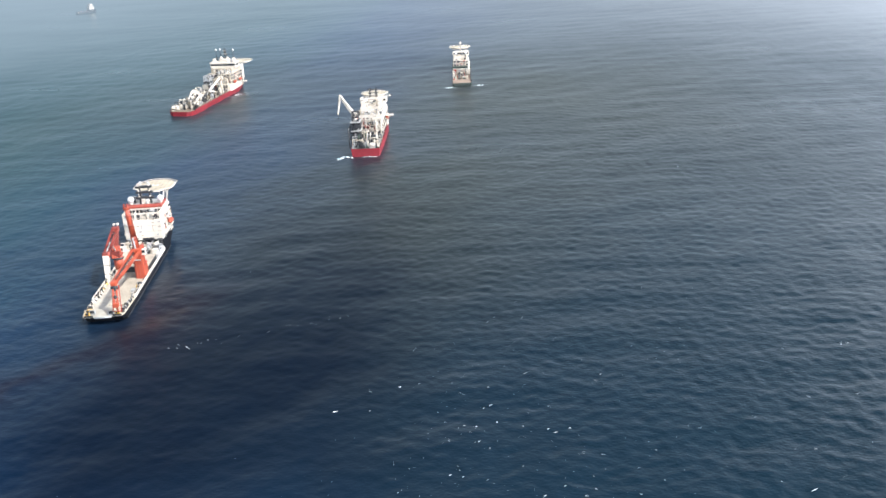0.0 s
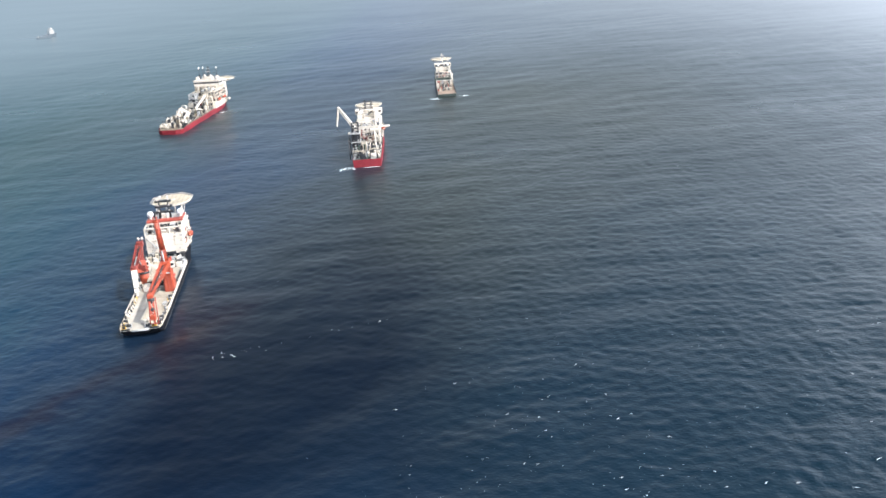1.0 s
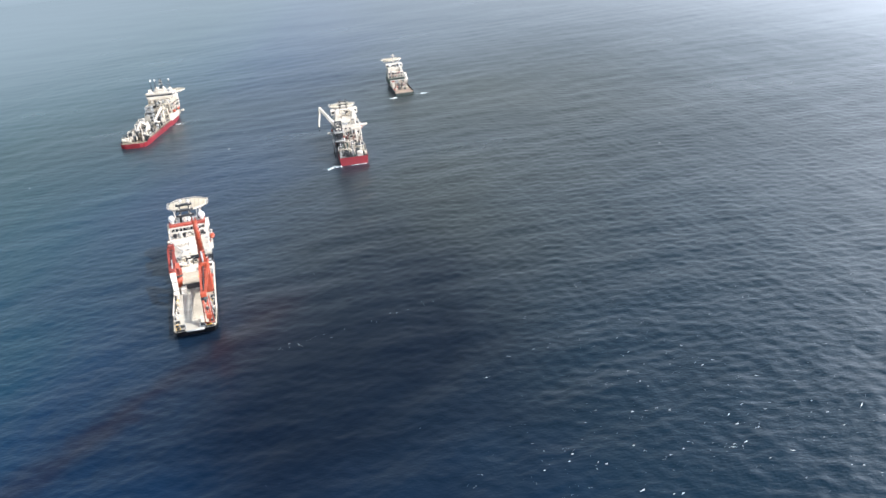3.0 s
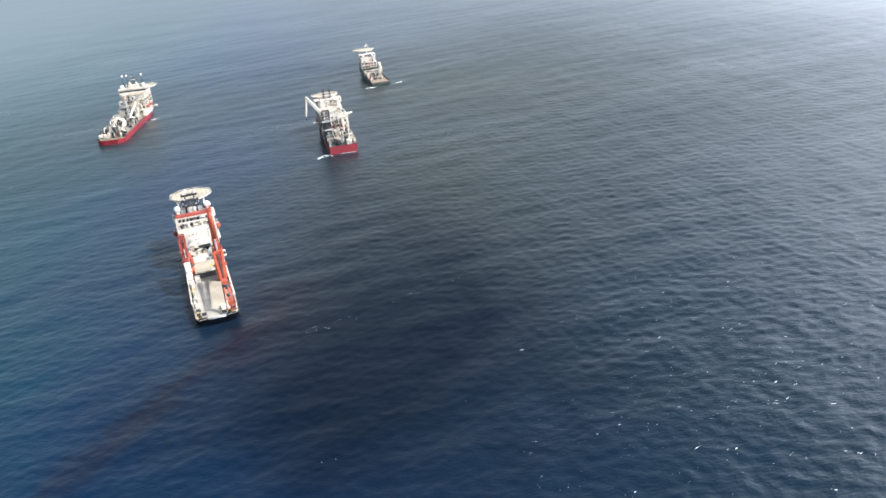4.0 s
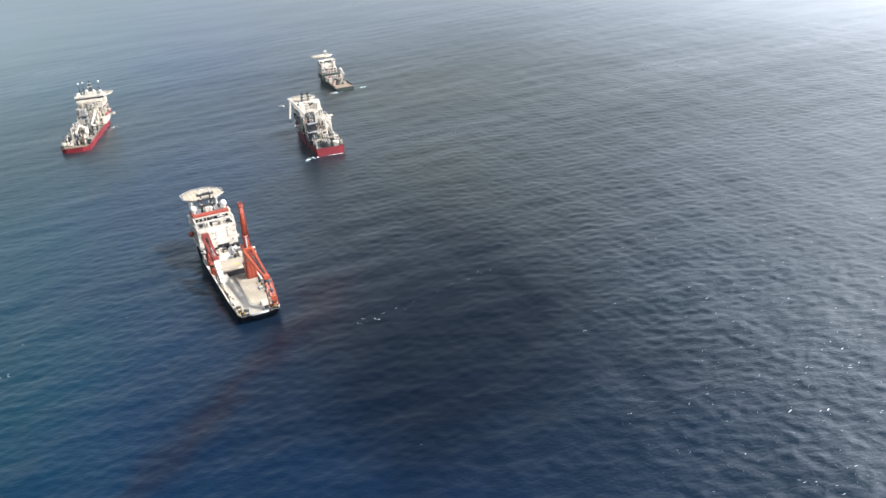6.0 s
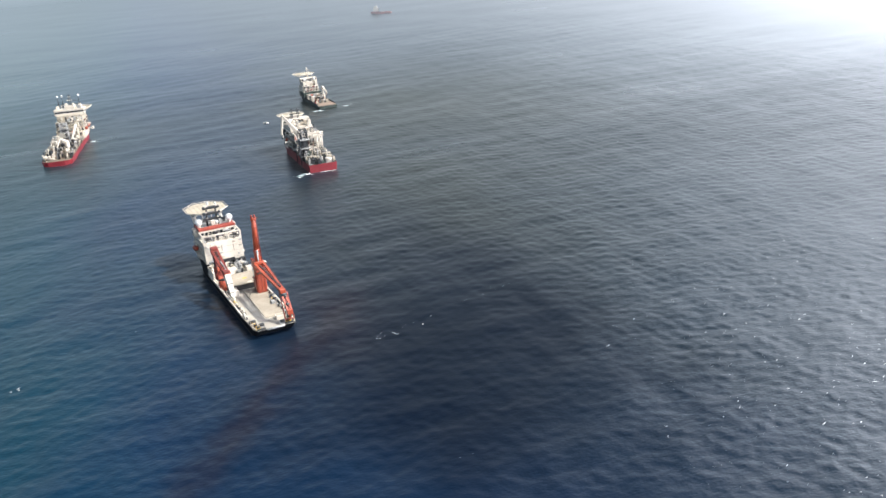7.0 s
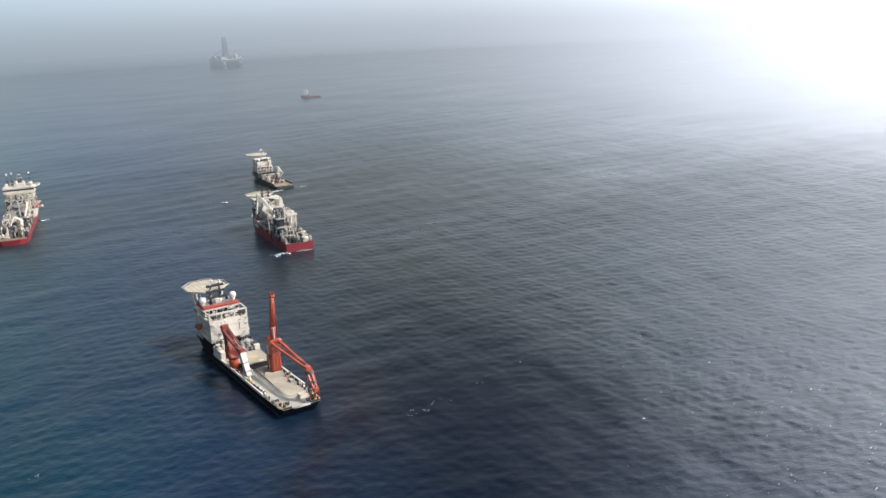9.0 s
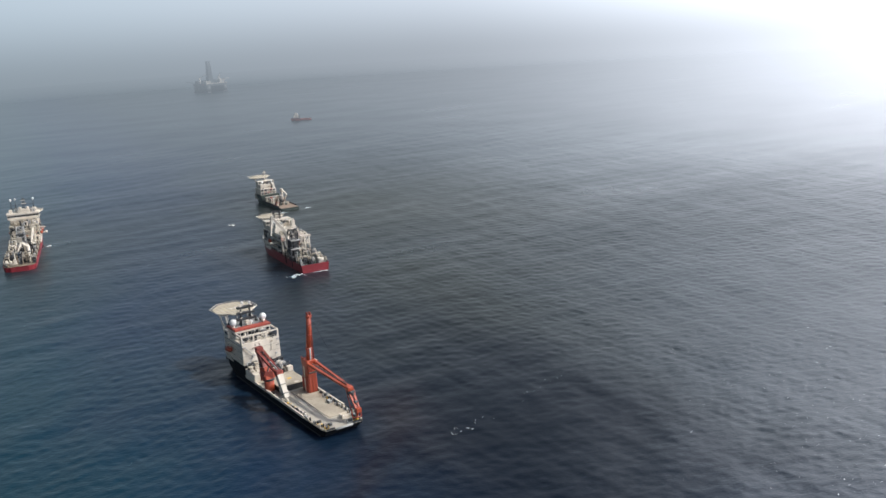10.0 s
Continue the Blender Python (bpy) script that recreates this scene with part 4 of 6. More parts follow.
        make("deck_fitting", (DARK, WHITE, CREAM, GREY, DARK, YELLOW)[i % 6], S, (bar, (x, y, 7.1), (x, y, 7.9 + (i % 4) * 0.25), 0.45, 0.4), (box, x - 0.6, x + 0.6, y - 0.3, y + 0.3, 7.1, 7.5))
    make("store_frame", WHITE, S, (box, 2.6, 6.4, 11.2, 11.6, 7.1, 8.8), (box, 2.6, 6.4, 8.2, 8.6, 7.1, 8.8), (box, 2.6, 3.0, 8.6, 11.2, 7.1, 8.8))
    container(-5.2, 56.5, 7.1, 0, S, WHITE, "white steel container standing on the working deck beside the port crane")
    container(7.2, 31.5, 7.28, 0, S, GREY, "low grey equipment basket standing on the timber sheathing", (1.6, 3.4, 1.2))
    container(-1.9, 82, 7.1, 90, S, WHITE, "white workshop container standing behind the raised platform", (2.4, 4.5, 2.6))
    # port-holed hull fittings
    make("anchor_pocket", DARK, S, (box, 8.9, 9.2, 127, 129, 8.6, 10.4), (box, -9.2, -8.9, 127, 129, 8.6, 10.4))
    rail_line(S, [(-9.9, 97.4, 24.0), (9.9, 97.4, 24.0)])
    return S


black_ship()


# ---- the red-hulled pipelay ship ----
def red_pipelayer():
    S = ship("pipelay_ship", -117.5, 655.0, 4.0, "red-hulled white offshore pipelay ship with a helideck over its bow", group="ships on station", size=(1.0, 0.885, 1.05), sunk=3.0)
    bm = bmesh.new()
    hull_form(bm, [(0, 10.4, 9.2, 8.0, -1.5), (4, 10.6, 10, 8.0, -4), (20, 10.8, 10.5, 8, -6.5), (84, 10.8, 10.5, 8, -6.5), (98, 9.6, 7.0, 8.0, -6.5), (108, 6.4, 2.6, 8.0, -6), (115, 1.6, 0.15, 8.0, -4)])
    hull = part("hull", bm, RED_HULL, S, "bright red painted steel hull")
    make("transom_mark", WHITE, hull, (box, -5.6, -2.4, -0.06, 0.02, 2.0, 2.5), (box, 1.6, 4.8, -0.06, 0.02, 1.9, 2.4))
    bm = bmesh.new()
    prev = None
    for y, b0, b1 in [(76, 10.8, 10.8), (90, 10.4, 10.7), (102, 8.0, 9.6), (112, 3.4, 6.2), (118, 0.4, 2.4)]:
        ring = [bm.verts.new(c) for c in ((b0, y, 7.9), (b1, y, 13.4), (-b1, y, 13.4), (-b0, y, 7.9))]
        if prev:
            for i in range(4):
                bm.faces.new((prev[i], prev[(i + 1) % 4], ring[(i + 1) % 4], ring[i]))
        else:
            bm.faces.new(ring)
        prev = ring
    bm.faces.new(prev[::-1])
    part("forecastle", bm, WHITE, S, "white painted forecastle above the red hull")
    make("main_deck", GREEN, S, (slab, outline([(0.3, 10.4), (4, 10.6), (20, 10.8), (78, 10.8)], 0.3), 7.9, 8.1), label="dull green working deck crowded with gear")
    for s in (-1, 1):
        make("bulwark", RED_HULL, S, (box, s * 10.55 - 0.15, s * 10.55 + 0.15, 46, 76, 8.0, 9.3))
        make("bulwark", RED_HULL, S, (box, s * 10.45 - 0.12, s * 10.45 + 0.12, 2, 46, 8.0, 8.5))
    make("stern_rail", RED_HULL, S, (box, -10.2, 10.2, 0.05, 0.35, 8.0, 8.35))
    house = make("superstructure", WHITE, S, (box, -9.8, 9.8, 47, 96, 8.0, 21.5, 0.25), (box, -8.8, 8.8, 66, 96, 21.5, 25.0, 0.25), label="white accommodation block")
    for z in (12.2, 15.4, 18.6):
        make("deck_ledge", CREAM, house, (box, -10.0, 10.0, 46.8, 96, z, z + 0.25))
        window_row(house, [-7.5 + 3 * k for k in range(6)], 47.0, z + 1.2, z + 2.1, 0.9)
        for s in (-1, 1):
            window_row(house, [52 + 4 * k for k in range(10)], s * 9.8, z + 1.2, z + 2.1, 1.0, "x", s)
    make("roof_bulwark", WHITE, house, (box, -9.8, 9.8, 47, 47.4, 21.5, 23.0), (box, -9.8, -9.4, 47.4, 66, 21.5, 23.0), (box, 9.4, 9.8, 47.4, 66, 21.5, 23.0))
    # opening shown only by a dark panel, its inner shade painted on
    make("opening_shade", DARK, house, (box, -1.4, 2.6, 46.85, 47.05, 12.6, 18.0))
    make("roof_deck", GREY, house, (box, -9.3, 9.3, 47.5, 65.9, 21.5, 21.65))
    bridge = make("wheelhouse", WHITE, S, (box, -10.6, 10.6, 84, 93, 25.0, 28.4, 0.25))
    window_row(bridge, [-9 + 2.25 * k for k in range(9)], 84.0, 26.3, 27.7, 1.8)
    make("bridge_wing", WHITE, S, (box, 9.8, 16.4, 66, 68.6, 18.0, 19.0, 0.1), (bar, (9.8, 67.3, 15.5), (15, 67.3, 18), 0.3), label="white platform standing out over the side")
    make("side_platform", WHITE, S, (box, -15.8, -9.8, 57, 60, 15.8, 16.8, 0.1), (bar, (-9.8, 58.5, 13.4), (-14.6, 58.5, 15.8), 0.3))
    lifeboat(S, 11.2, 74, 14.0, 1), lifeboat(S, -11.2, 74, 14.0, -1)
    helideck(S, -0.5, 105, 28.8, 10.2, posts=[((-6, 96, 21), (-7, 100, 27.6)), ((6, 96, 21), (7, 100, 27.6)), ((-4, 108, 13.4), (-5, 112, 27.6)), ((4, 108, 13.4), (5, 112, 27.6))])
    mast = make("mast", DARK, S, (lattice, (-2.6, 88, 28.3), (-2.2, 88, 35.5), 1.3, 0.9, 5, 0.13))
    make("mast_leg", DARK, mast, (lattice, (2.6, 88, 28.3), (2.2, 88, 35.5), 1.3, 0.9, 5, 0.13))
    make("mast_house", WHITE, S, (box, -3.6, 3.6, 89.5, 92.4, 28.4, 30.4, 0.1))
    for z in (31.5, 34.0):
        make("yard", DARK, mast, (box, -4.2, 4.2, 87.4, 88.6, z, z + 0.5))
    for x in (-5.6, 5.6):
        dome(S, x, 80, 27.6, 1.6, 25.0)
    dome(S, 0, 79, 26.6, 1.0, 25.0)
    # funnels and roof gear
    for x in (-6.4, 6.4):
        make("funnel", WHITE, S, (box, x - 1.5, x + 1.5, 66.2, 70, 24.9, 29.2, 0.3), (bar, (x - 0.5, 66, 29.2), (x - 0.5, 66, 30.6), 0.45), (bar, (x + 0.6, 67.4, 29.2), (x + 0.6, 67.4, 30.6), 0.45))
    for i in range(18):
        x, y = -8 + (i * 31 % 47) / 47 * 16, 49 + (i * 19 % 37) / 37 * 11
        make("roof_unit", (WHITE, GREY, CREAM, DARK)[i % 4], S, (box, x - 0.6, x + 0.6, y - 0.8, y + 0.8, 21.6, 22.5 + (i % 5) * 0.35, 0.05))
    for i in range(9):
        y = 4 + 4.8 * i
        make("deck_rail_frame", (DARK, CREAM, GREY)[i % 3], S, (bar, (-10.0, y, 8.1), (-10.0, y, 12.4 + (i % 3)), 0.2), (bar, (-10.0, y, 12.2 + (i % 3)), (-6.4, y + 1.2, 12.0 + (i % 3)), 0.18), (bar, (-10.0, y, 10.0), (-10.0, y + 4.8, 10.6), 0.16))
        make("deck_rail_frame", (CREAM, DARK, GREY)[i % 3], S, (bar, (10.0, y, 8.1), (10.0, y, 11.8 + (i % 2)), 0.2), (bar, (10.0, y, 11.6 + (i % 2)), (7.6, y + 1.2, 11.4 + (i % 2)), 0.18), (bar, (10.0, y, 10.0), (10.0, y + 4.8, 10.4), 0.16))
    make("hang_off_frame", DARK, S, (box, -13.2, -10.6, 14, 30, 12.0, 12.4), (bar, (-12.9, 14.4, 6.0), (-12.9, 14.4, 20.0), 0.35), (bar, (-12.9, 29.6, 6.0), (-12.9, 29.6, 20.0), 0.35), (bar, (-12.9, 14.4, 19.6), (-12.9, 29.6, 19.6), 0.3), (bar, (-12.9, 14.4, 12.2), (-12.9, 29.6, 19.6), 0.25), (bar, (-12.9, 29.6, 12.2), (-12.9, 14.4, 19.6), 0.25), label="dark steel frame hung over the port side")
    wall_gear(house, -9.4, 9.4, 47.0, 9, 21, 60, 3)
    for z in (8.6, 12.6, 15.8):
        gallery_shade(house, -9.4, 9.4, 47.0, z, z + 2.6, 6, int(z * 10))
        gallery_shade(house, 48, 94, 9.8, z, z + 2.2, 14, int(z * 20), "x")
        gallery_shade(house, 48, 94, -9.86, z, z + 2.4, 13, int(z * 40), "x")
        make("side_walkway", GREY, house, (box, -11.4, -9.8, 48, 80, z + 2.75, z + 2.95))
        rail_line(house, [(-11.3, 48, z + 2.95), (-11.3, 80, z + 2.95)])
    # port side: pale and dark machinery, ducts and stores, with thin dark panels painted in for shaded bays
    r = random.Random(77)
    for k in range(70):
        y, z = r.uniform(47.5, 94), r.uniform(8.6, 20.4)
        w, h, d = r.choice(((1.6, 2.2, 0.7), (0.5, 4.2, 0.6), (2.6, 0.6, 0.9), (1.0, 1.0, 1.0), (3.0, 2.4, 0.12), (2.2, 2.6, 0.12)))
        m = DARK if d < 0.2 else r.choice((WHITE, WHITE, GREY, CREAM, DARK))
        make("side_fitting", m, house, (box, -9.8 - d, -9.78, y - w / 2, y + w / 2, z, min(z + h, 21.4)))
    for i, (x, y, w) in enumerate(((-5.5, 71, 2.2), (3.5, 74, 2.6), (-1.5, 79.5, 1.8), (6.4, 79, 1.6))):
        make("roof_house", (WHITE, CREAM)[i % 2], S, (box, x - w, x + w, y - 1.6, y + 1.6, 25.0, 27.0 + 0.4 * i, 0.15), (bar, (x, y, 27), (x, y, 30.2), 0.2))
    clutter(S, -8.6, 8.6, 63, 83, 25.0, 30, 31, (DARK, CREAM, GREY, WHITE), 0.7, [(-8, -4.8, 64, 69), (4.8, 8, 64, 69)])
    clutter(S, -9.6, 9.6, 2, 46, 8.1, 90, 32, (DARK, DARK, GREY, DARK, DARK, WHITE, GREEN, CREAM), 1.15, [(2.4, 7.4, 0, 7), (-1, 2, 9, 16), (2, 7.6, 15.5, 24.5), (-8, -1.6, 6, 14)])
    clutter(S, -8.8, 8.8, 48, 61, 21.65, 26, 33, (DARK, CREAM, WHITE, GREY), 0.8)
    # pipelay tower on the port side amidships, with a curved chute
    tw = make("lay_tower", DARK, S, (lattice, (-4.8, 25, 8.0), (-4.8, 20, 28.0), 5.6, 4.4, 8, 0.36), label="dark lattice pipelay tower")
    tw.location.x = -3.0
    bm = bmesh.new()
    for k in range(14):
        a, c = radians(180 * k / 14), radians(180 * (k + 1) / 14)
        for x in (-7.2, -2.4):
            bar(bm, (x, 23 + 5.2 * math.cos(a), 26.4 + 4.2 * math.sin(a)), (x, 23 + 5.2 * math.cos(c), 26.4 + 4.2 * math.sin(c)), 0.4, sides=5)
        bar(bm, (-7.2, 23 + 5.2 * math.cos(a), 26.4 + 4.2 * math.sin(a)), (-2.4, 23 + 5.2 * math.cos(a), 26.4 + 4.2 * math.sin(a)), 0.22, sides=4)
    part("chute", bm, DARK, tw)
    make("tower_platform", GREY, tw, (box, -8.6, -1.2, 17, 29, 17.0, 17.4))
    make("tower_platform", GREY, tw, (box, -8.6, -1.2, 16, 27, 23.4, 23.8))
    make("tower_cladding", DARK, tw, (box, -7.9, -7.6, 18, 28, 8.5, 23), (box, -7.6, -2.0, 27.7, 28, 8.5, 23))
    make("tower_tensioner", DARK, tw, (box, -6.4, -3.2, 19.6, 23.4, 11, 16.5, 0.2), (box, -6.2, -3.4, 19.2, 22.6, 18, 22.6, 0.2))
    # white pipe gantry on the starboard side
    g = make("pipe_gantry", WHITE, S, (bar, (5.6, 38, 8), (5.6, 38, 21.5), 0.5), (bar, (9.2, 38, 8), (9.2, 38, 21.5), 0.5), (box, 2.6, 10.2, 37, 39, 21.2, 22.4), (box, 8.6, 9.6, 38, 47, 21.4, 22.3), label="white portal gantry beside the accommodation block")
    make("gantry_ladder", WHITE, g, (box, 5.0, 5.2, 37.4, 38.4, 8, 21))
    make("gantry_brace", WHITE, g, (bar, (5.6, 38, 13), (9.2, 38, 20), 0.25), (bar, (9.2, 38, 13), (5.6, 38, 20), 0.25), (bar, (9.2, 38, 13), (9.1, 46, 21.4), 0.25))
    # white knuckle crane with its boom lifted over the port side
    c = make("deck_crane", WHITE, S, (bar, (-9.2, 32.5, 8), (-9.2, 32.5, 25.2), 1.2, 1.1, 12), (box, -10.9, -7.6, 31, 34, 25.0, 27.6, 0.25), label="white deck crane with its boom raised to port")
    make("boom", WHITE, c, (bar, (-8.6, 30.0, 25.4), (-19.4, 33.5, 39.8), 1.15, 0.85, 4, True))
    make("jib", WHITE, c, (bar, (-19.4, 33.5, 39.8), (-21.8, 32.0, 27.0), 0.7, 0.5, 4, True), (ball, (-19.4, 33.5, 39.9), 0.95))
    make("boom_cylinder", GREY, c, (bar, (-9.6, 31.8, 22.5), (-13.0, 31.6, 30.6), 0.35))
    make("jib_hook", DARK, c, (bar, (-21.8, 32, 27), (-21.8, 32, 25), 0.12), (box, -22.2, -21.4, 31.7, 32.3, 24, 25))
    # aft deck gear
    reel(S, 4.8, 20, 8.1, 3.6, 4.6)
    reel(S, -4.6, 10.4, 8.1, 2.6, 3.8, CREAM)
    k = make("stern_chute", WHITE, S, (box, 3.2, 6.8, 1.0, 5.6, 8.1, 11.4, 0.5), (bar, (3.0, 1.2, 10.6), (7.0, 1.2, 10.6), 1.0, None, 14), label="rounded white overboarding chute")
    make("chute_frame", GREY, k, (box, 2.9, 3.2, 0.6, 6, 8.1, 11))
    make("chute_frame", GREY, k, (box, 6.8, 7.1, 0.6, 6, 8.1, 11))
    for i in range(84):
        x, y = -9.4 + (i * 41 % 97) / 97 * 18.8, 3 + (i * 53 % 89) / 89 * 40
        if abs(x - 4.8) < 3.4 and abs(y - 20) < 4.4 or abs(x + 4.8) < 3.6 and 16 < y < 29 or abs(x + 4.6) < 3 and abs(y - 10.4) < 3.4 or 2.6 < x < 7.4 and y < 7:
            continue
        h = 1.2 + (i * 13 % 11) / 3.2
        make("deck_machine", (GREY, DARK, DARK, CREAM, GREEN, DARK, WHITE, DARK)[i % 8], S, (box, x - 0.5 - (i % 3) * 0.3, x + 0.6, y - 0.7, y + 0.5 + (i % 4) * 0.3, 8.1, 8.1 + h, 0.08), (bar, (x, y, 8.1 + h), (x + 0.2, y, 9.0 + h), 0.2))
    for x, y, x2, y2, h in ((-8.8, 26, -1, 28, 14.5), (8.6, 12, 2, 12, 13.2), (-9, 10, -2, 9, 12.5), (0, 42, 8, 42, 16)):
        make("pipe_rack", (CREAM, WHITE)[int(y) % 2], S, (bar, (x, y, 8.1), (x, y, h), 0.3), (bar, (x2, y2, 8.1), (x2, y2, h), 0.3), (bar, (x, y, h), (x2, y2, h), 0.35), (bar, (x, y, h - 2), (x2, y2, h - 0.4), 0.2))
    for i, (x, y) in enumerate(((-7, 4), (-2.5, 6), (8.6, 8), (0.4, 25), (8.6, 26))):
        winch(S, x, y, 8.1, 1.0, (GREY, CREAM, DARK)[i % 3])
    container(0.4, 12.5, 8.1, 4, S, WHITE, "white steel container standing on the crowded aft deck")
    container(1.6, 41.5, 8.1, 0, S, BLUE, "blue steel container standing on the crowded deck beside the gantry")
    return S


red_pipelayer()


# ---- the dark-hulled supply ship ahead ----
def dark_ship():
    S = ship("support_ship", -66.8, 901.5, 5.0, "dark-hulled offshore support ship with white house and brown timber deck", group="ships on station", size=(0.97, 0.82, 1.05), sunk=2.6)
    bm = bmesh.new()
    hull_form(bm, [(0, 9.2, 8.4, 5.0, -1.5), (4, 9.6, 9.2, 5.0, -4), (70, 9.8, 9.6, 5.0, -6), (88, 8.8, 7.0, 5.0, -6), (100, 5.4, 2.0, 5.0, -6), (107, 1.4, 0.15, 5.0, -4)])
    part("hull", bm, DARK_GREEN, S, "dark grey-green painted steel hull")
    bm = bmesh.new()
    prev = None
    for y, b0, b1 in [(68, 9.8, 9.8), (86, 9.0, 9.6), (97, 6.6, 8.2), (105, 2.8, 5.2), (110, 0.4, 2.0)]:
        ring = [bm.verts.new(c) for c in ((b0, y, 4.9), (b1, y, 10.6), (-b1, y, 10.6), (-b0, y, 4.9))]
        if prev:
            for i in range(4):
                bm.faces.new((prev[i], prev[(i + 1) % 4], ring[(i + 1) % 4], ring[i]))
        else:
            bm.faces.new(ring)
        prev = ring
    bm.faces.new(prev[::-1])
    part("forecastle", bm, DARK_GREEN, S)
    make("main_deck", BROWN, S, (slab, outline([(0.2, 9.2), (4, 9.6), (70, 9.8)], 0.4), 4.9, 5.15), label="brown timber-sheathed aft deck")
    for s in (-1, 1):
        make("cargo_rail", DARK, S, (box, s * 9.3 - 0.35, s * 9.3 + 0.35, 8, 69, 5.1, 6.3))
    house = make("superstructure", WHITE, S, (box, -8.4, 8.4, 74, 95, 10.4, 16.0, 0.25), (box, -7.4, 7.4, 78, 94, 16.0, 20.0, 0.25), label="white accommodation block")
    make("house_base", PALE, S, (box, -9.2, 9.2, 72, 96, 5.1, 10.5, 0.25), label="pale lower deckhouse")
    for z in (10.5, 13.4):
        make("deck_ledge", CREAM, house, (box, -8.8, 8.8, 73.4, 95.4, z, z + 0.25))
        window_row(house, [-6 + 3 * k for k in range(5)], 74.0, z + 0.9, z + 1.7, 1.0)
        gallery_shade(house, -8, 8, 74.0, z + 0.3, z + 2.4, 5, int(z * 10))
        gallery_shade(house, 75, 94, 8.4, z + 0.3, z + 2.3, 7, int(z * 20), "x")
    wall_gear(house, -8.2, 8.2, 74.0, 10.6, 15.6, 24, 8)
    clutter(S, -7.6, 7.6, 72.6, 77.6, 16.0, 12, 41, (DARK, CREAM, GREY, DARK), 0.7, [(-8, 8, 72.6, 74.2)])
    clutter(S, -6.8, 6.8, 78.4, 80, 20.0, 6, 42, (DARK, GREY), 0.8)
    clutter(S, -8.4, 5.8, 22, 54, 5.15, 46, 43, (DARK, CREAM, RUST, GREY, DARK_GREEN, WHITE, BROWN), 1.2)
    b = make("wheelhouse", WHITE, S, (box, -8.6, 8.6, 80, 90, 20.0, 23.2, 0.25))
    window_row(b, [-7 + 1.75 * k for k in range(9)], 80.0, 21.0, 22.6, 1.6)
    mast = make("mast", WHITE, S, (bar, (0, 84, 23.4), (0, 84, 33.0), 0.7, 0.35), (box, -3.2, 3.2, 83.6, 84.4, 28.4, 28.9), (box, -2.2, 2.2, 83.6, 84.4, 31, 31.4))
    make("radar_scanner", DARK, mast, (box, -1.8, 1.8, 83.0, 83.3, 29.4, 29.9))
    for x in (-5, 5):
        dome(S, x, 78, 22.2, 1.3, 20.0)
        make("funnel", WHITE, S, (box, x * 1.3 - 1.2, x * 1.3 + 1.2, 75, 77.6, 15.9, 20.5, 0.2))
    helideck(S, -0.6, 105, 25.2, 10.8, posts=[((-5, 96, 16), (-6, 99, 24.4)), ((5, 96, 16), (6, 99, 24.4)), ((-3, 100, 10.6), (-4, 110, 24.4)), ((3, 100, 10.6), (4, 110, 24.4))])
    # gear house and module frame in the middle of the deck
    make("module_house", PALE, S, (box, -8.6, 6.2, 56, 60.5, 5.1, 9.6, 0.15), (box, -8.6, 6.2, 55.6, 60.9, 9.6, 9.9))
    make("module_shade", DARK, S, (box, -8.0, 6.0, 60.9, 68, 5.1, 7.2))
    c = make("deck_crane", WHITE, S, (bar, (7.6, 50, 5.1), (7.6, 50, 15.5), 1.2, 1.0, 12), (box, 6.2, 9.0, 48.8, 51.6, 15.2, 17.4, 0.2), label="white deck crane folded along the starboard side")
    make("boom", WHITE, c, (bar, (7.6, 49.5, 16.6), (7.6, 33, 13.0), 0.75, 0.5, 4, True))
    make("jib", WHITE, c, (bar, (7.6, 33, 13), (7.2, 42, 7.5), 0.5, 0.4, 4, True))
    make("boom_cylinder", GREY, c, (bar, (7.6, 48.6, 12.5), (7.6, 42, 14.6), 0.3))
    g = make("a_frame", WHITE, S, (bar, (-8.6, 44, 5.1), (-8.6, 44, 10), 0.5), (bar, (-8.6, 36, 5.1), (-8.6, 36, 10), 0.5), (box, -9.1, -8.1, 35, 45, 10, 10.8))
    make("a_frame_brace", WHITE, g, (bar, (-8.6, 44, 5.1), (-8.6, 36, 10), 0.2))
    for i in range(22):
        x, y = -7.6 + (i * 37 % 67) / 67 * 13.4, 24 + (i * 43 % 71) / 71 * 29
        h = 0.9 + (i % 6) * 0.35
        make("deck_gear", (RUST, GREY, DARK, CREAM, BROWN, WHITE)[i % 6], S, (box, x - 0.9, x + 0.9, y - 1.0, y + 0.9, 5.15, 5.15 + h, 0.06), (bar, (x, y, 5.15 + h), (x, y, 5.8 + h), 0.2))
    container(-4.5, 28, 5.15, 0, S, RUST, "dull red steel container standing on the brown timber deck")
    container(3.2, 24, 5.15, 90, S, CREAM, "cream steel container standing on the brown timber deck")
    return S


dark_ship()


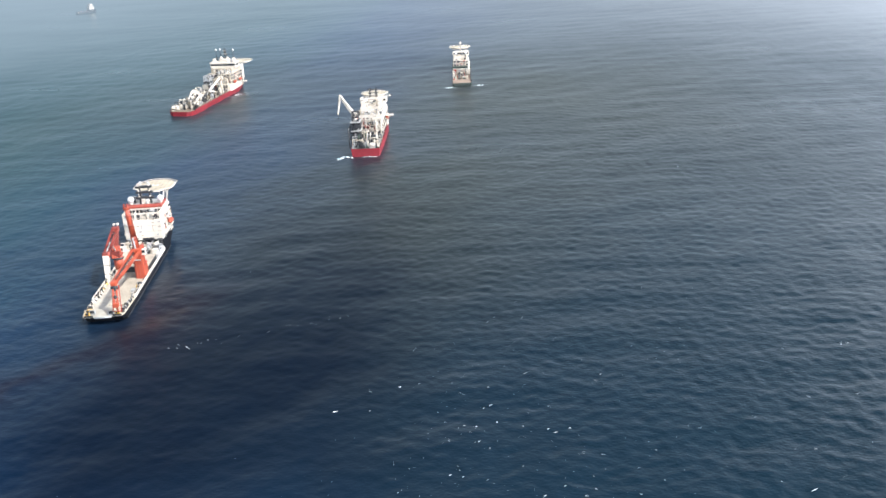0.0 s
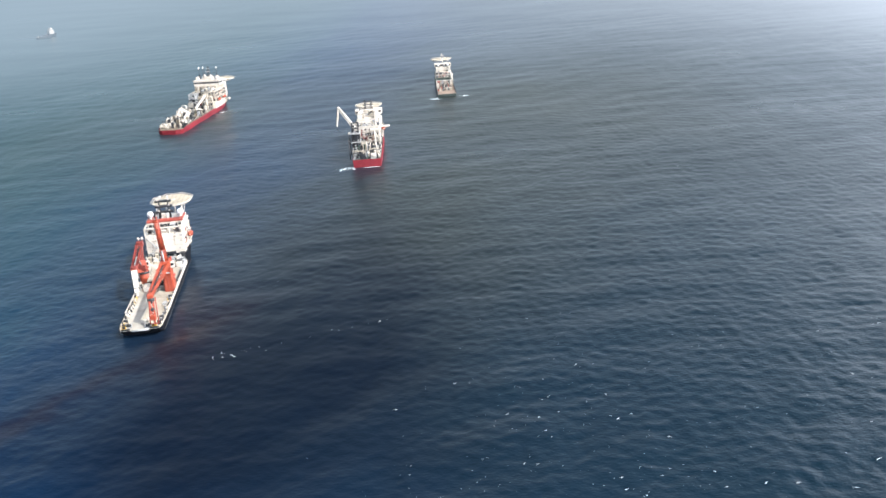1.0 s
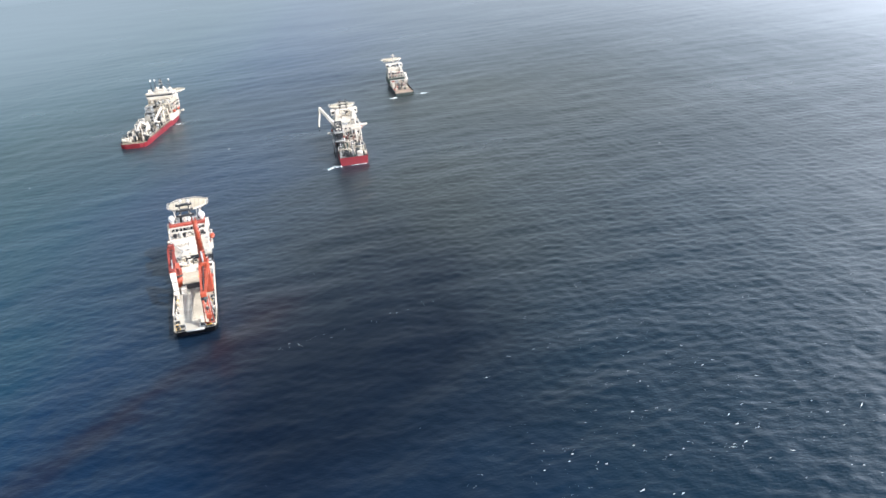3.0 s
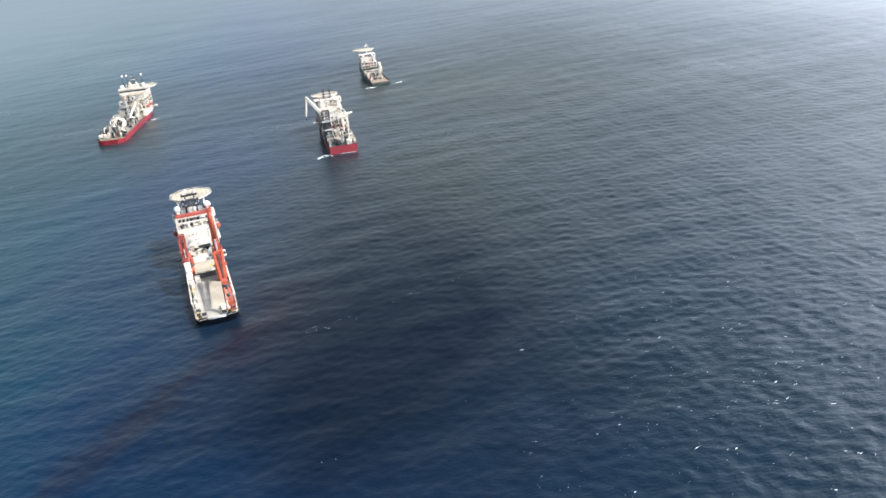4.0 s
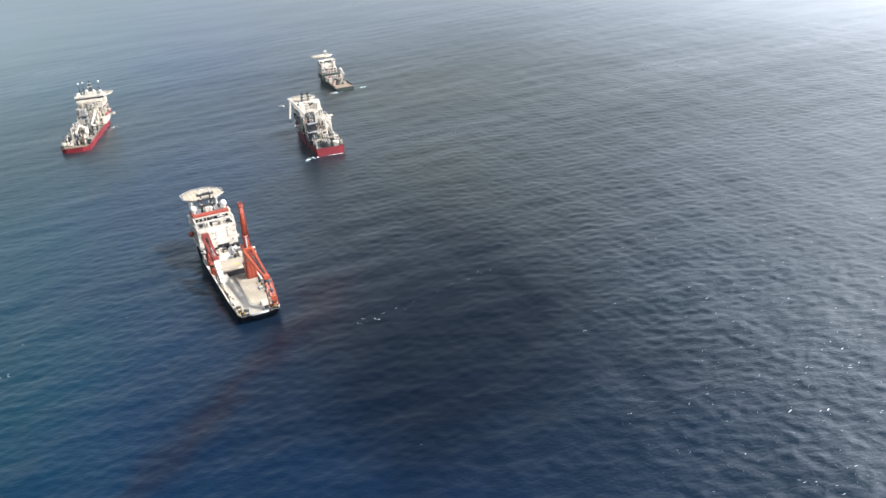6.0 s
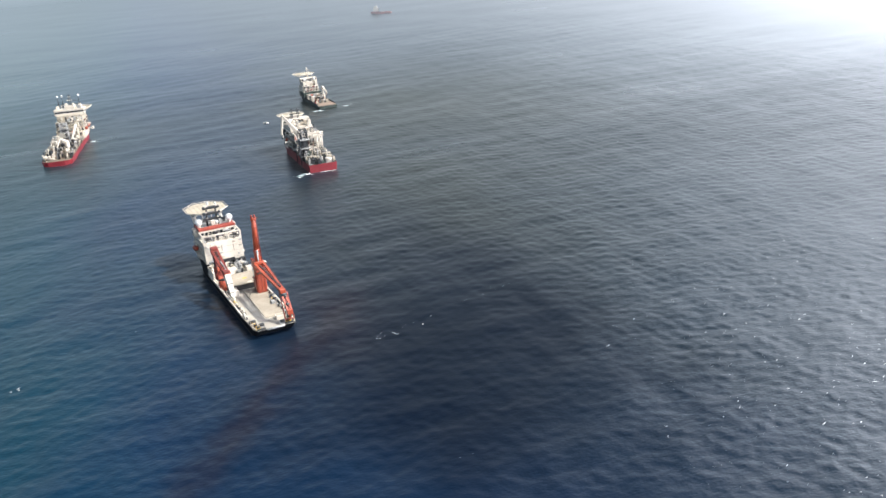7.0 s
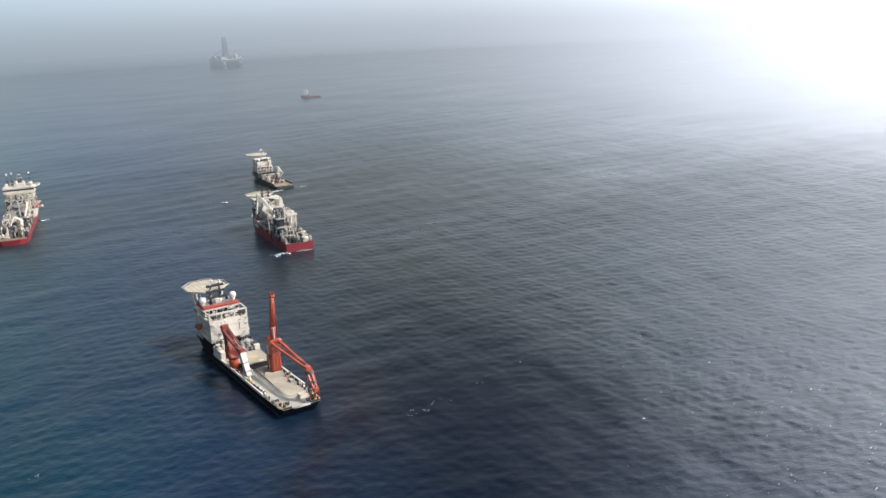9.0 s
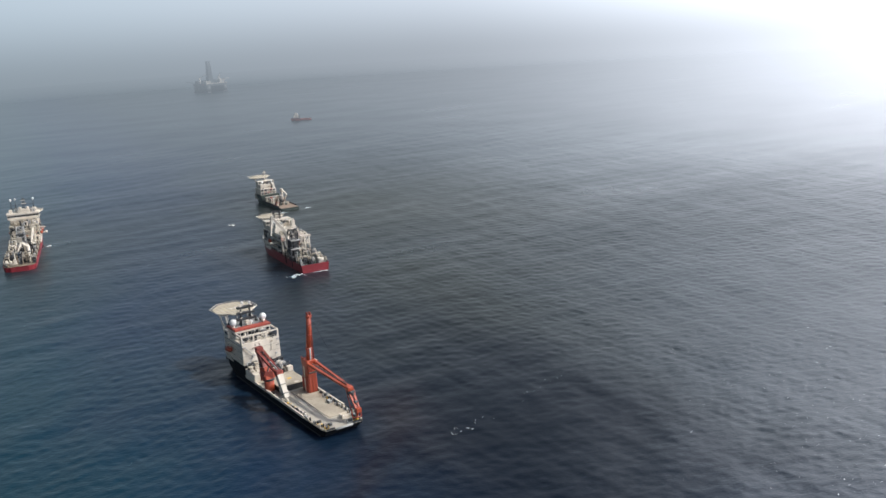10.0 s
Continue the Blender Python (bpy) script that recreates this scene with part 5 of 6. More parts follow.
# ---- the long red-hulled construction ship ----
def long_red_ship():
    S = ship("heavy_construction_ship", -312.5, 805.5, -4.5, "long red-hulled white construction ship with tall bridge and mast domes", group="ships on station", size=(0.91, 0.835, 1.0), sunk=2.2)
    bm = bmesh.new()
    hull_form(bm, [(0, 7.5, 6.5, 6.0, -1.5), (2, 11.5, 10, 6.0, -3), (6, 13.2, 12.4, 6.0, -5), (20, 13.6, 13.4, 6.0, -7), (134, 13.6, 13.2, 6.0, -7), (152, 11.4, 8.4, 6.0, -7), (165, 6.6, 2.4, 6.0, -6), (173, 1.6, 0.15, 6.0, -4)])
    part("hull", bm, RED_HULL, S, "red painted steel hull with rounded stern")
    bm = bmesh.new()
    prev = None
    for y, b0, b1 in [(108, 13.6, 13.6), (138, 13.4, 13.6), (152, 11.4, 12.6), (164, 7.2, 9.6), (172, 2.6, 5.4), (178, 0.4, 1.8)]:
        ring = [bm.verts.new(c) for c in ((b0, y, 5.9), (b1, y, 12.0), (-b1, y, 12.0), (-b0, y, 5.9))]
        if prev:
            for i in range(4):
                bm.faces.new((prev[i], prev[(i + 1) % 4], ring[(i + 1) % 4], ring[i]))
        else:
            bm.faces.new(ring)
        prev = ring
    bm.faces.new(prev[::-1])
    part("forecastle", bm, WHITE, S, "white painted forecastle above the red hull")
    make("main_deck", DECK_BROWN, S, (slab, outline([(0.4, 7.5), (2, 11.5), (6, 13.2), (20, 13.6), (110, 13.6)], 0.4), 5.9, 6.15), label="worn brown steel working deck")
    make("deck_sheathing", BROWN, S, (box, -9, 8.6, 10, 52, 6.15, 6.3))
    for s in (-1, 1):
        make("bulwark", RED_HULL, S, (box, s * 13.3 - 0.15, s * 13.3 + 0.15, 8, 112, 6.0, 6.8))
        make("side_crossbeam", DECK_BROWN, S, (box, s * 12.4 - 0.5, s * 12.4 + 0.5, 14, 60, 6.2, 7.6))
    house = make("superstructure", CREAM, S, (box, -13.0, 13.0, 112, 150, 6.0, 22.0, 0.3), (box, -12.2, 12.2, 122, 150, 22.0, 26.0, 0.3), label="white six-storey accommodation block")
    for z in (9.4, 12.6, 15.8, 19.0):
        make("deck_ledge", CREAM, house, (box, -13.2, 13.2, 111.8, 150, z, z + 0.25))
        window_row(house, [-10 + 2.9 * k for k in range(8)], 112.0, z + 1.1, z + 2.0, 1.0)
        window_row(house, [116 + 4 * k for k in range(8)], 13.0, z + 1.1, z + 2.0, 1.2, "x", 1)
    # dark panels on the wall, painted in for shade inside side openings
    for i, (y, z) in enumerate(((116, 8), (124, 8), (133, 9), (142, 9), (121, 15))):
        make("side_opening_shade", DARK, house, (box, 12.95, 13.1, y, y + 3.4, z, z + 4.6))
    wall_gear(house, -12.4, 12.4, 112.0, 13.5, 21.5, 34, 5)
    wall_gear(house, -12.0, 12.0, 104.0, 6.5, 12.5, 30, 15)
    for z in (13.2, 16.4, 19.4):
        gallery_shade(house, -12.6, 12.6, 112.0, z, z + 2.2, 7, int(z * 10))
    for z in (6.6, 9.8):
        gallery_shade(house, -12.0, 12.0, 104.0, z, z + 2.8, 6, int(z * 30))
    for z in (9.8, 13.0, 16.2, 19.4):
        gallery_shade(house, 113, 149, 13.0, z, z + 2.0, 11, int(z * 20), "x")
    clutter(S, -11.8, 11.8, 113, 121, 22.0, 26, 51, (DARK, CREAM, GREY, WHITE), 0.8)
    clutter(S, -12.2, 12.2, 4, 102, 6.3, 150, 52, (DARK, DARK, CREAM, DECK_BROWN, WHITE, DARK, GREY), 1.4, [(-6, 3, 79, 89), (-11, -2, 19, 29), (6.4, 12.4, 89, 96), (4.6, 8.6, 38, 42), (-4, 5, 44, 52), (-12.4, -2, 2, 18), (-12.4, 12.4, 4, 8)])
    clutter(S, -10, 10, 107.6, 111.4, 18.0, 14, 53, (DARK, CREAM, GREY), 0.8)
    wall_gear(house, -10.0, 10.0, 107.0, 13.2, 17.5, 20, 16)
    wall_gear(house, 114, 149, 13.0, 7, 21, 44, 6, "x")
    make("aft_terrace", CREAM, house, (box, -12.4, 12.4, 104, 112, 6.0, 13.0, 0.25), (box, -10.4, 10.4, 107, 112, 13.0, 18.0, 0.25))
    br = make("wheelhouse", WHITE, S, (box, -14.4, 14.4, 127, 140, 26.0, 30.4, 0.3), (box, -14.8, 14.8, 126.4, 140.6, 30.4, 31.2))
    window_row(br, [-12.6 + 2.8 * k for k in range(10)], 127.0, 28.0, 29.5, 2.5)
    window_row(br, [129.4, 132.4, 135.4], 14.4, 27.6, 29.4, 2.2, "x", 1)
    for i, (x, y) in enumerate(((-10.2, 138), (-6.2, 140), (10.2, 136))):
        d = dome(S, x, y, 42.2, 1.05, 41)
        make("dome_mast", DARK, d, (bar, (x, y, 31), (x, y, 41), 0.34, 0.2), (bar, (x - 1.2, y, 31), (x, y, 37), 0.14), (bar, (x + 1.2, y, 31), (x, y, 37), 0.14))
    mast = make("mast", DARK, S, (lattice, (1.5, 135, 31), (1.5, 135, 43.5), 2.6, 1.4, 6, 0.15), label="dark lattice radar mast")
    make("radar_scanner", WHITE, mast, (box, -1.2, 4.2, 133.2, 133.6, 38.4, 39.0), (box, -0.4, 3.4, 133.4, 133.8, 41.4, 41.9))
    make("mast_frame", DARK, S, (bar, (-10.2, 138, 34.6), (10.2, 136, 34.6), 0.18), (bar, (-10.2, 138, 37.0), (1.5, 135, 38.5), 0.12), (bar, (10.2, 136, 37.0), (1.5, 135, 38.5), 0.12))
    clutter(S, -12, 12, 128, 140, 31.2, 20, 54, (DARK, WHITE, GREY, WHITE), 0.7, [(-4, 6, 129, 137)])
    make("roof_house", WHITE, S, (box, -4, 6, 129, 137, 31.2, 34.0, 0.25), (ball, (-2, 131, 35.2), 1.5), (ball, (4.6, 132, 35.0), 1.3))
    for x in (-11, 11):
        make("funnel", WHITE, S, (box, x - 1.4, x + 1.4, 131, 135, 31.2, 34.2, 0.25))
    helideck(S, 1.5, 176, 26.0, 14.0, posts=[((-6, 150, 22), (-7, 166, 24.6)), ((8, 150, 22), (9, 166, 24.6)), ((-4, 162, 12), (-5, 174, 24.6)), ((5, 162, 12), (6, 174, 24.6)), ((0, 170, 12), (1, 182, 24.6))])
    make("helideck_tower", WHITE, S, (box, -9, 11, 149.8, 160, 12.0, 25.0, 0.3))
    make("side_arm", WHITE, S, (box, 13.0, 18.6, 127, 128.6, 16.4, 17.2), (bar, (13, 127.8, 13.4), (17.6, 127.8, 16.4), 0.3))
    make("side_arm", WHITE, S, (box, 13.0, 17.0, 145, 146.6, 9.0, 9.8), (ball, (17.0, 145.8, 9.6), 1.3))
    lifeboat(S, 14.6, 137, 12, 1), lifeboat(S, -14.6, 137, 12, -1), lifeboat(S, 14.6, 120, 12, 1)
    for i in range(12):
        y = 12 + 7.4 * i
        make("deck_rail_frame", (DARK, CREAM, DECK_BROWN)[i % 3], S, (bar, (12.9, y, 6.2), (12.9, y, 10.2 + (i % 3)), 0.24), (bar, (12.9, y, 10.0 + (i % 3)), (9.8, y + 1.6, 9.8 + (i % 3)), 0.2), (bar, (12.9, y, 8.0), (12.9, y + 7.4, 8.4), 0.18))
        make("deck_rail_frame", (CREAM, DARK, DECK_BROWN)[i % 3], S, (bar, (-12.9, y, 6.2), (-12.9, y, 10.4 + (i % 2)), 0.24), (bar, (-12.9, y, 10.2 + (i % 2)), (-9.6, y + 1.6, 10.0 + (i % 2)), 0.2), (bar, (-12.9, y, 8.0), (-12.9, y + 7.4, 8.4), 0.18))
    # module tower amidships with white crane
    tw = make("lay_tower", GREY, S, (lattice, (-1.5, 84, 6.0), (-1.5, 84, 25.0), 8.0, 6.0, 5, 0.42), label="grey lattice tower amidships")
    make("tower_cladding", DARK, tw, (box, -5.4, -5.0, 80, 88, 8, 19), (box, -5.0, 2.4, 87.6, 88, 8, 19), (box, -5.4, 2.4, 80.2, 88, 19, 19.5))
    make("tower_cabin", PALE, tw, (box, -6.4, -1.0, 79.2, 80.4, 12.5, 17))
    c = make("main_crane", CREAM, S, (bar, (9.4, 92, 6), (9.4, 92, 20), 1.6, 1.4, 12), (box, 7.0, 11.8, 90, 95, 19.6, 23.2, 0.3), label="white pedestal crane with folded boom")
    make("boom", WHITE, c, (bar, (9.4, 90.5, 22), (8.4, 60, 14.5), 0.85, 0.6, 4, True))
    make("jib", WHITE, c, (bar, (8.4, 60, 14.5), (9.8, 76, 11), 0.7, 0.5, 4, True))
    make("boom_cylinder", GREY, c, (bar, (9.4, 89.5, 16), (9.0, 78, 19.4), 0.4))
    c2 = make("stern_crane", WHITE, S, (bar, (6.6, 40, 6), (6.6, 40, 15.5), 1.6, 1.3, 12), (bar, (6.6, 40, 15.2), (1.5, 35, 19.5), 0.95, 0.8, 4, True), label="white folded deck crane near the stern")
    make("jib", WHITE, c2, (bar, (1.5, 35, 19.5), (-2.2, 30, 12.5), 0.75, 0.5, 4, True), (bar, (6.6, 39, 14), (8.6, 12, 8.6), 0.7, 0.5, 4, True))
    reel(S, -6.5, 24, 6.2, 3.6, 4.4)
    for i, (x, y, r) in enumerate(((-10.2, 8, 2.0), (-7.6, 14, 1.7), (-4.4, 17, 1.4))):
        make("stern_tank", WHITE, S, (ball, (x, y, 6.2 + r * 0.9), r), (bar, (x, y, 6.1), (x, y, 6.2 + r), r * 0.7))
    make("stern_chute", CREAM, S, (bar, (-9.0, 3.6, 8.0), (-1, 3.0, 8.0), 0.9, None, 12), (box, -9.4, -8.8, 2.4, 7, 6.1, 9.4))
    for i in range(56):
        x, y = -11.8 + (i * 41 % 97) / 97 * 23.6, 10 + (i * 53 % 113) / 113 * 92
        if abs(x + 1.5) < 5.5 and abs(y - 84) < 5.5 or abs(x + 6.5) < 4 and abs(y - 24) < 4:
            continue
        h = 1.2 + (i * 13 % 11) / 2.8 + (1.6 if y > 60 else 0)
        make("deck_machine", (DARK, CREAM, GREY, WHITE, DARK, DECK_BROWN)[i % 6], S, (box, x - 1.1, x + 1.1, y - 1.2, y + 1.0 + (i % 3) * 0.5, 6.2, 6.2 + h, 0.08), (bar, (x, y, 6.2 + h), (x, y, 7.2 + h), 0.25))
    for i, y in enumerate((56, 64, 72, 98)):
        make("pipe_rack", (WHITE, CREAM)[i % 2], S, (bar, (-11, y, 6.2), (-11, y, 14 + i), 0.4), (bar, (-5.5, y, 6.2), (-5.5, y, 14 + i), 0.4), (bar, (-11, y, 14 + i), (-5.5, y, 14 + i), 0.4), (bar, (-11, y, 8), (-5.5, y, 13 + i), 0.25))
    container(-2, 48, 6.3, 0, S, BLUE, "dark blue steel container standing on the deck sheathing")
    container(2.4, 47, 6.3, 0, S, GREY, "grey steel container standing on the deck sheathing")
    return S


long_red_ship()


# ---- far vessels ----
def supply_boat(name, x, y, heading, length, hull_mat, deck_mat, label, scale=0.86):
    S = ship(name, x, y, heading, label, "boat", "small craft further off", (scale, scale, scale))
    L, W = length, length * 0.11
    bm = bmesh.new()
    hull_form(bm, [(0, W, W * 0.9, 3.4, -1), (L * 0.05, W * 1.05, W, 3.4, -3), (L * 0.7, W * 1.05, W, 3.4, -4), (L * 0.86, W * 0.8, W * 0.5, 3.4, -4), (L, W * 0.15, W * 0.05, 3.4, -2)])
    part("hull", bm, hull_mat, S)
    bm = bmesh.new()
    prev = None
    for yy, b in [(L * 0.62, W * 1.05), (L * 0.8, W * 0.98), (L * 0.93, W * 0.65), (L * 1.03, W * 0.12)]:
        ring = [bm.verts.new(c) for c in ((b * 0.92, yy, 3.3), (b, yy, 7.4), (-b, yy, 7.4), (-b * 0.92, yy, 3.3))]
        if prev:
            for i in range(4):
                bm.faces.new((prev[i], prev[(i + 1) % 4], ring[(i + 1) % 4], ring[i]))
        else:
            bm.faces.new(ring)
        prev = ring
    bm.faces.new(prev[::-1])
    part("forecastle", bm, hull_mat, S)
    make("main_deck", deck_mat, S, (box, -W * 0.95, W * 0.95, 0.4, L * 0.62, 3.35, 3.5))
    for s in (-1, 1):
        make("cargo_rail", hull_mat, S, (box, s * W - 0.3, s * W + 0.3, L * 0.05, L * 0.62, 3.4, 5.2))
    h = make("superstructure", WHITE, S, (box, -W * 0.95, W * 0.95, L * 0.62, L * 0.88, 7.3, 14.0, 0.2), (box, -W * 0.8, W * 0.8, L * 0.65, L * 0.86, 14.0, 17.6, 0.2), label="white bridge house")
    for xx in (-0.45, 0.0, 0.45):
        make("window", GLASS, h, (box, xx * W - W * 0.17, xx * W + W * 0.17, L * 0.65 - 0.06, L * 0.65, 15.2, 16.6))
    b = make("wheelhouse", WHITE, S, (box, -W * 0.85, W * 0.85, L * 0.68, L * 0.82, 17.6, 21.4, 0.2))
    make("window_band", GLASS, b, (box, -W * 0.7, W * 0.7, L * 0.68 - 0.06, L * 0.68, 19.0, 20.6))
    make("mast", GREY, S, (bar, (0, L * 0.74, 21.3), (0, L * 0.74, 28), 0.4, 0.2), (box, -1.8, 1.8, L * 0.74 - 0.2, L * 0.74 + 0.2, 24.5, 24.9))
    for s in (-1, 1):
        make("funnel", DARK, S, (box, s * W * 0.7 - 0.8, s * W * 0.7 + 0.8, L * 0.6, L * 0.635, 5, 15.0, 0.15))
    for i in range(7):
        xx, yy = -W * 0.6 + (i * 5 % 7) / 6 * W * 1.2, L * (0.1 + 0.07 * i)
        make("deck_cargo", (CREAM, GREY, RUST, BLUE)[i % 4], S, (box, xx - 1.1, xx + 1.1, yy - 1.4, yy + 1.4, 3.5, 5.4, 0.08))
    return S


supply_boat("supply_boat", 232.0, 1808.0, 70.0, 56.0, ORANGE_HULL, BROWN, "dull red hulled supply boat with white bridge house under way", 0.7)
supply_boat("workboat", -822.0, 1664.0, -34.0, 52.0, DARK, GREY, "dark-hulled workboat with white bridge house far off", 0.72)


def drilling_rig():
    S = ship("drilling_rig", 288.0, 3080.0, 20.0, "grey semi-submersible drilling rig with tall derrick in the haze", "rig", size=(0.82, 0.82, 0.82))
    for s in (-1, 1):
        make("pontoon", RIG, S, (box, s * 36 - 9, s * 36 + 9, -52, 52, -6, 2.5, 2.0))
        for y in (-40, -14, 14, 40):
            make("column", RIG, S, (bar, (s * 36, y, 1.0), (s * 36, y, 25), 10.5, 10.0, 14))
    deck = make("main_deck", RIG, S, (box, -46, 46, -46, 46, 24, 33, 0.6), label="broad grey box deck")
    make("deck_edge", WHITE, deck, (box, -46.6, 46.6, -46.6, -45.8, 31.6, 33.4))
    der = make("derrick", RIG, S, (lattice, (0, 0, 40), (0, 0, 112), 18, 11, 9, 0.95), label="tall grey lattice drilling derrick")
    make("crown", RIG, der, (box, -6.5, 6.5, -6.5, 6.5, 111, 116))
    make("wind_wall", RIG, der, (box, -9.4, 9.4, -9.8, -9.4, 40, 56), (box, -9.8, -9.4, -9.4, 9.4, 40, 56), (box, -6.5, 6.5, -6.5, 6.5, 55.9, 108))
    make("drill_floor", RIG, S, (box, -13, 13, -13, 13, 33, 40, 0.4))
    make("quarters", WHITE, S, (box, 22, 44, -38, -14, 33, 47, 0.5), label="white crew quarters block")
    make("mud_house", PALE, S, (box, -43, -20, -42, -22, 33, 42, 0.5))
    make("engine_house", RIG, S, (box, -40, 40, 20, 42, 33, 43, 0.5))
    heli = [(44 + 12 * math.cos(radians(22.5 + 45 * k)), -44 + 12 * math.sin(radians(22.5 + 45 * k))) for k in range(8)]
    make("helideck", WHITE, S, (slab, heli, 47.2, 48.4))
    for s in (-1, 1):
        c = make("pedestal_crane", WHITE, S, (bar, (s * 42, 2, 33), (s * 42, 2, 50), 2.2, 1.9, 12), (box, s * 42 - 3, s * 42 + 3, -1, 5, 50, 55, 0.3))
        make("boom", WHITE, c, (lattice, (s * 42, -1, 53), (s * 30, -34, 72), 2.6, 1.4, 8, 0.3))
        for y in (-30, -20):
            make("lifeboat", ORANGE, S, (ball, (s * 47.6, y, 30), 2.6, 0.7))
    make("flare_boom", RIG, S, (lattice, (-46, 30, 33), (-78, 44, 42), 3, 2, 8, 0.3))
    return S


drilling_rig()


def small_boat(x, y, heading):
    """An open rubber boat: inflated tubes, inner floor, console and outboard motor."""
    S = ship("rubber_boat", x, y, heading, "small white open rubber boat lying on the water between the ships", "boat", "small craft further off")
    bm = bmesh.new()
    for s in (-1, 1):
        bar(bm, (s * 1.0, -2.6, 0.55), (s * 1.0, 1.4, 0.55), 0.38, None, 10)
        bar(bm, (s * 1.0, 1.4, 0.55), (s * 0.25, 3.0, 0.75), 0.38, 0.32, 10)
    bar(bm, (-0.3, 3.0, 0.75), (0.3, 3.0, 0.75), 0.34, None, 10)
    part("tubes", bm, DOME, S, "white inflated tubes")
    make("floor", GREY, S, (box, -0.75, 0.75, -2.5, 2.2, 0.15, 0.4, 0.04))
    make("console", WHITE, S, (box, -0.45, 0.45, -0.6, 0.2, 0.4, 1.6, 0.08))
    make("outboard_motor", DARK, S, (box, -0.3, 0.3, -3.2, -2.6, 0.3, 1.5, 0.1), (bar, (0, -2.9, 0.4), (0, -2.9, -0.5), 0.15))
    return S


small_boat(-132.5, 865.5, 60.0)


# ---- foam and painted glints ----
def fleck(bm, x, y, length, width, turn, seed, height=0.12):
    """A low ragged white mound on the water, for foam and for painted glints."""
    r = random.Random(seed)
    n = 9
    ca, sa = math.cos(turn), math.sin(turn)
    rim = []
    for k in range(n):
        a = 2 * math.pi * k / n
        rr = 0.55 + 0.45 * r.random()
        px, py = length / 2 * rr * math.cos(a), width / 2 * rr * math.sin(a)
        rim.append((x + px * ca - py * sa, y + px * sa + py * ca))
    zs = swell(np.array([p[0] for p in rim] + [x]), np.array([p[1] for p in rim] + [y]), max(1.15, 0.85 * y / 270.0))
    vs = [bm.verts.new((px, py, z + 0.03)) for (px, py), z in zip(rim, zs)]
    c = bm.verts.new((x, y, zs[-1] + height))
    for k in range(n):
        bm.faces.new((vs[k], vs[(k + 1) % n], c))


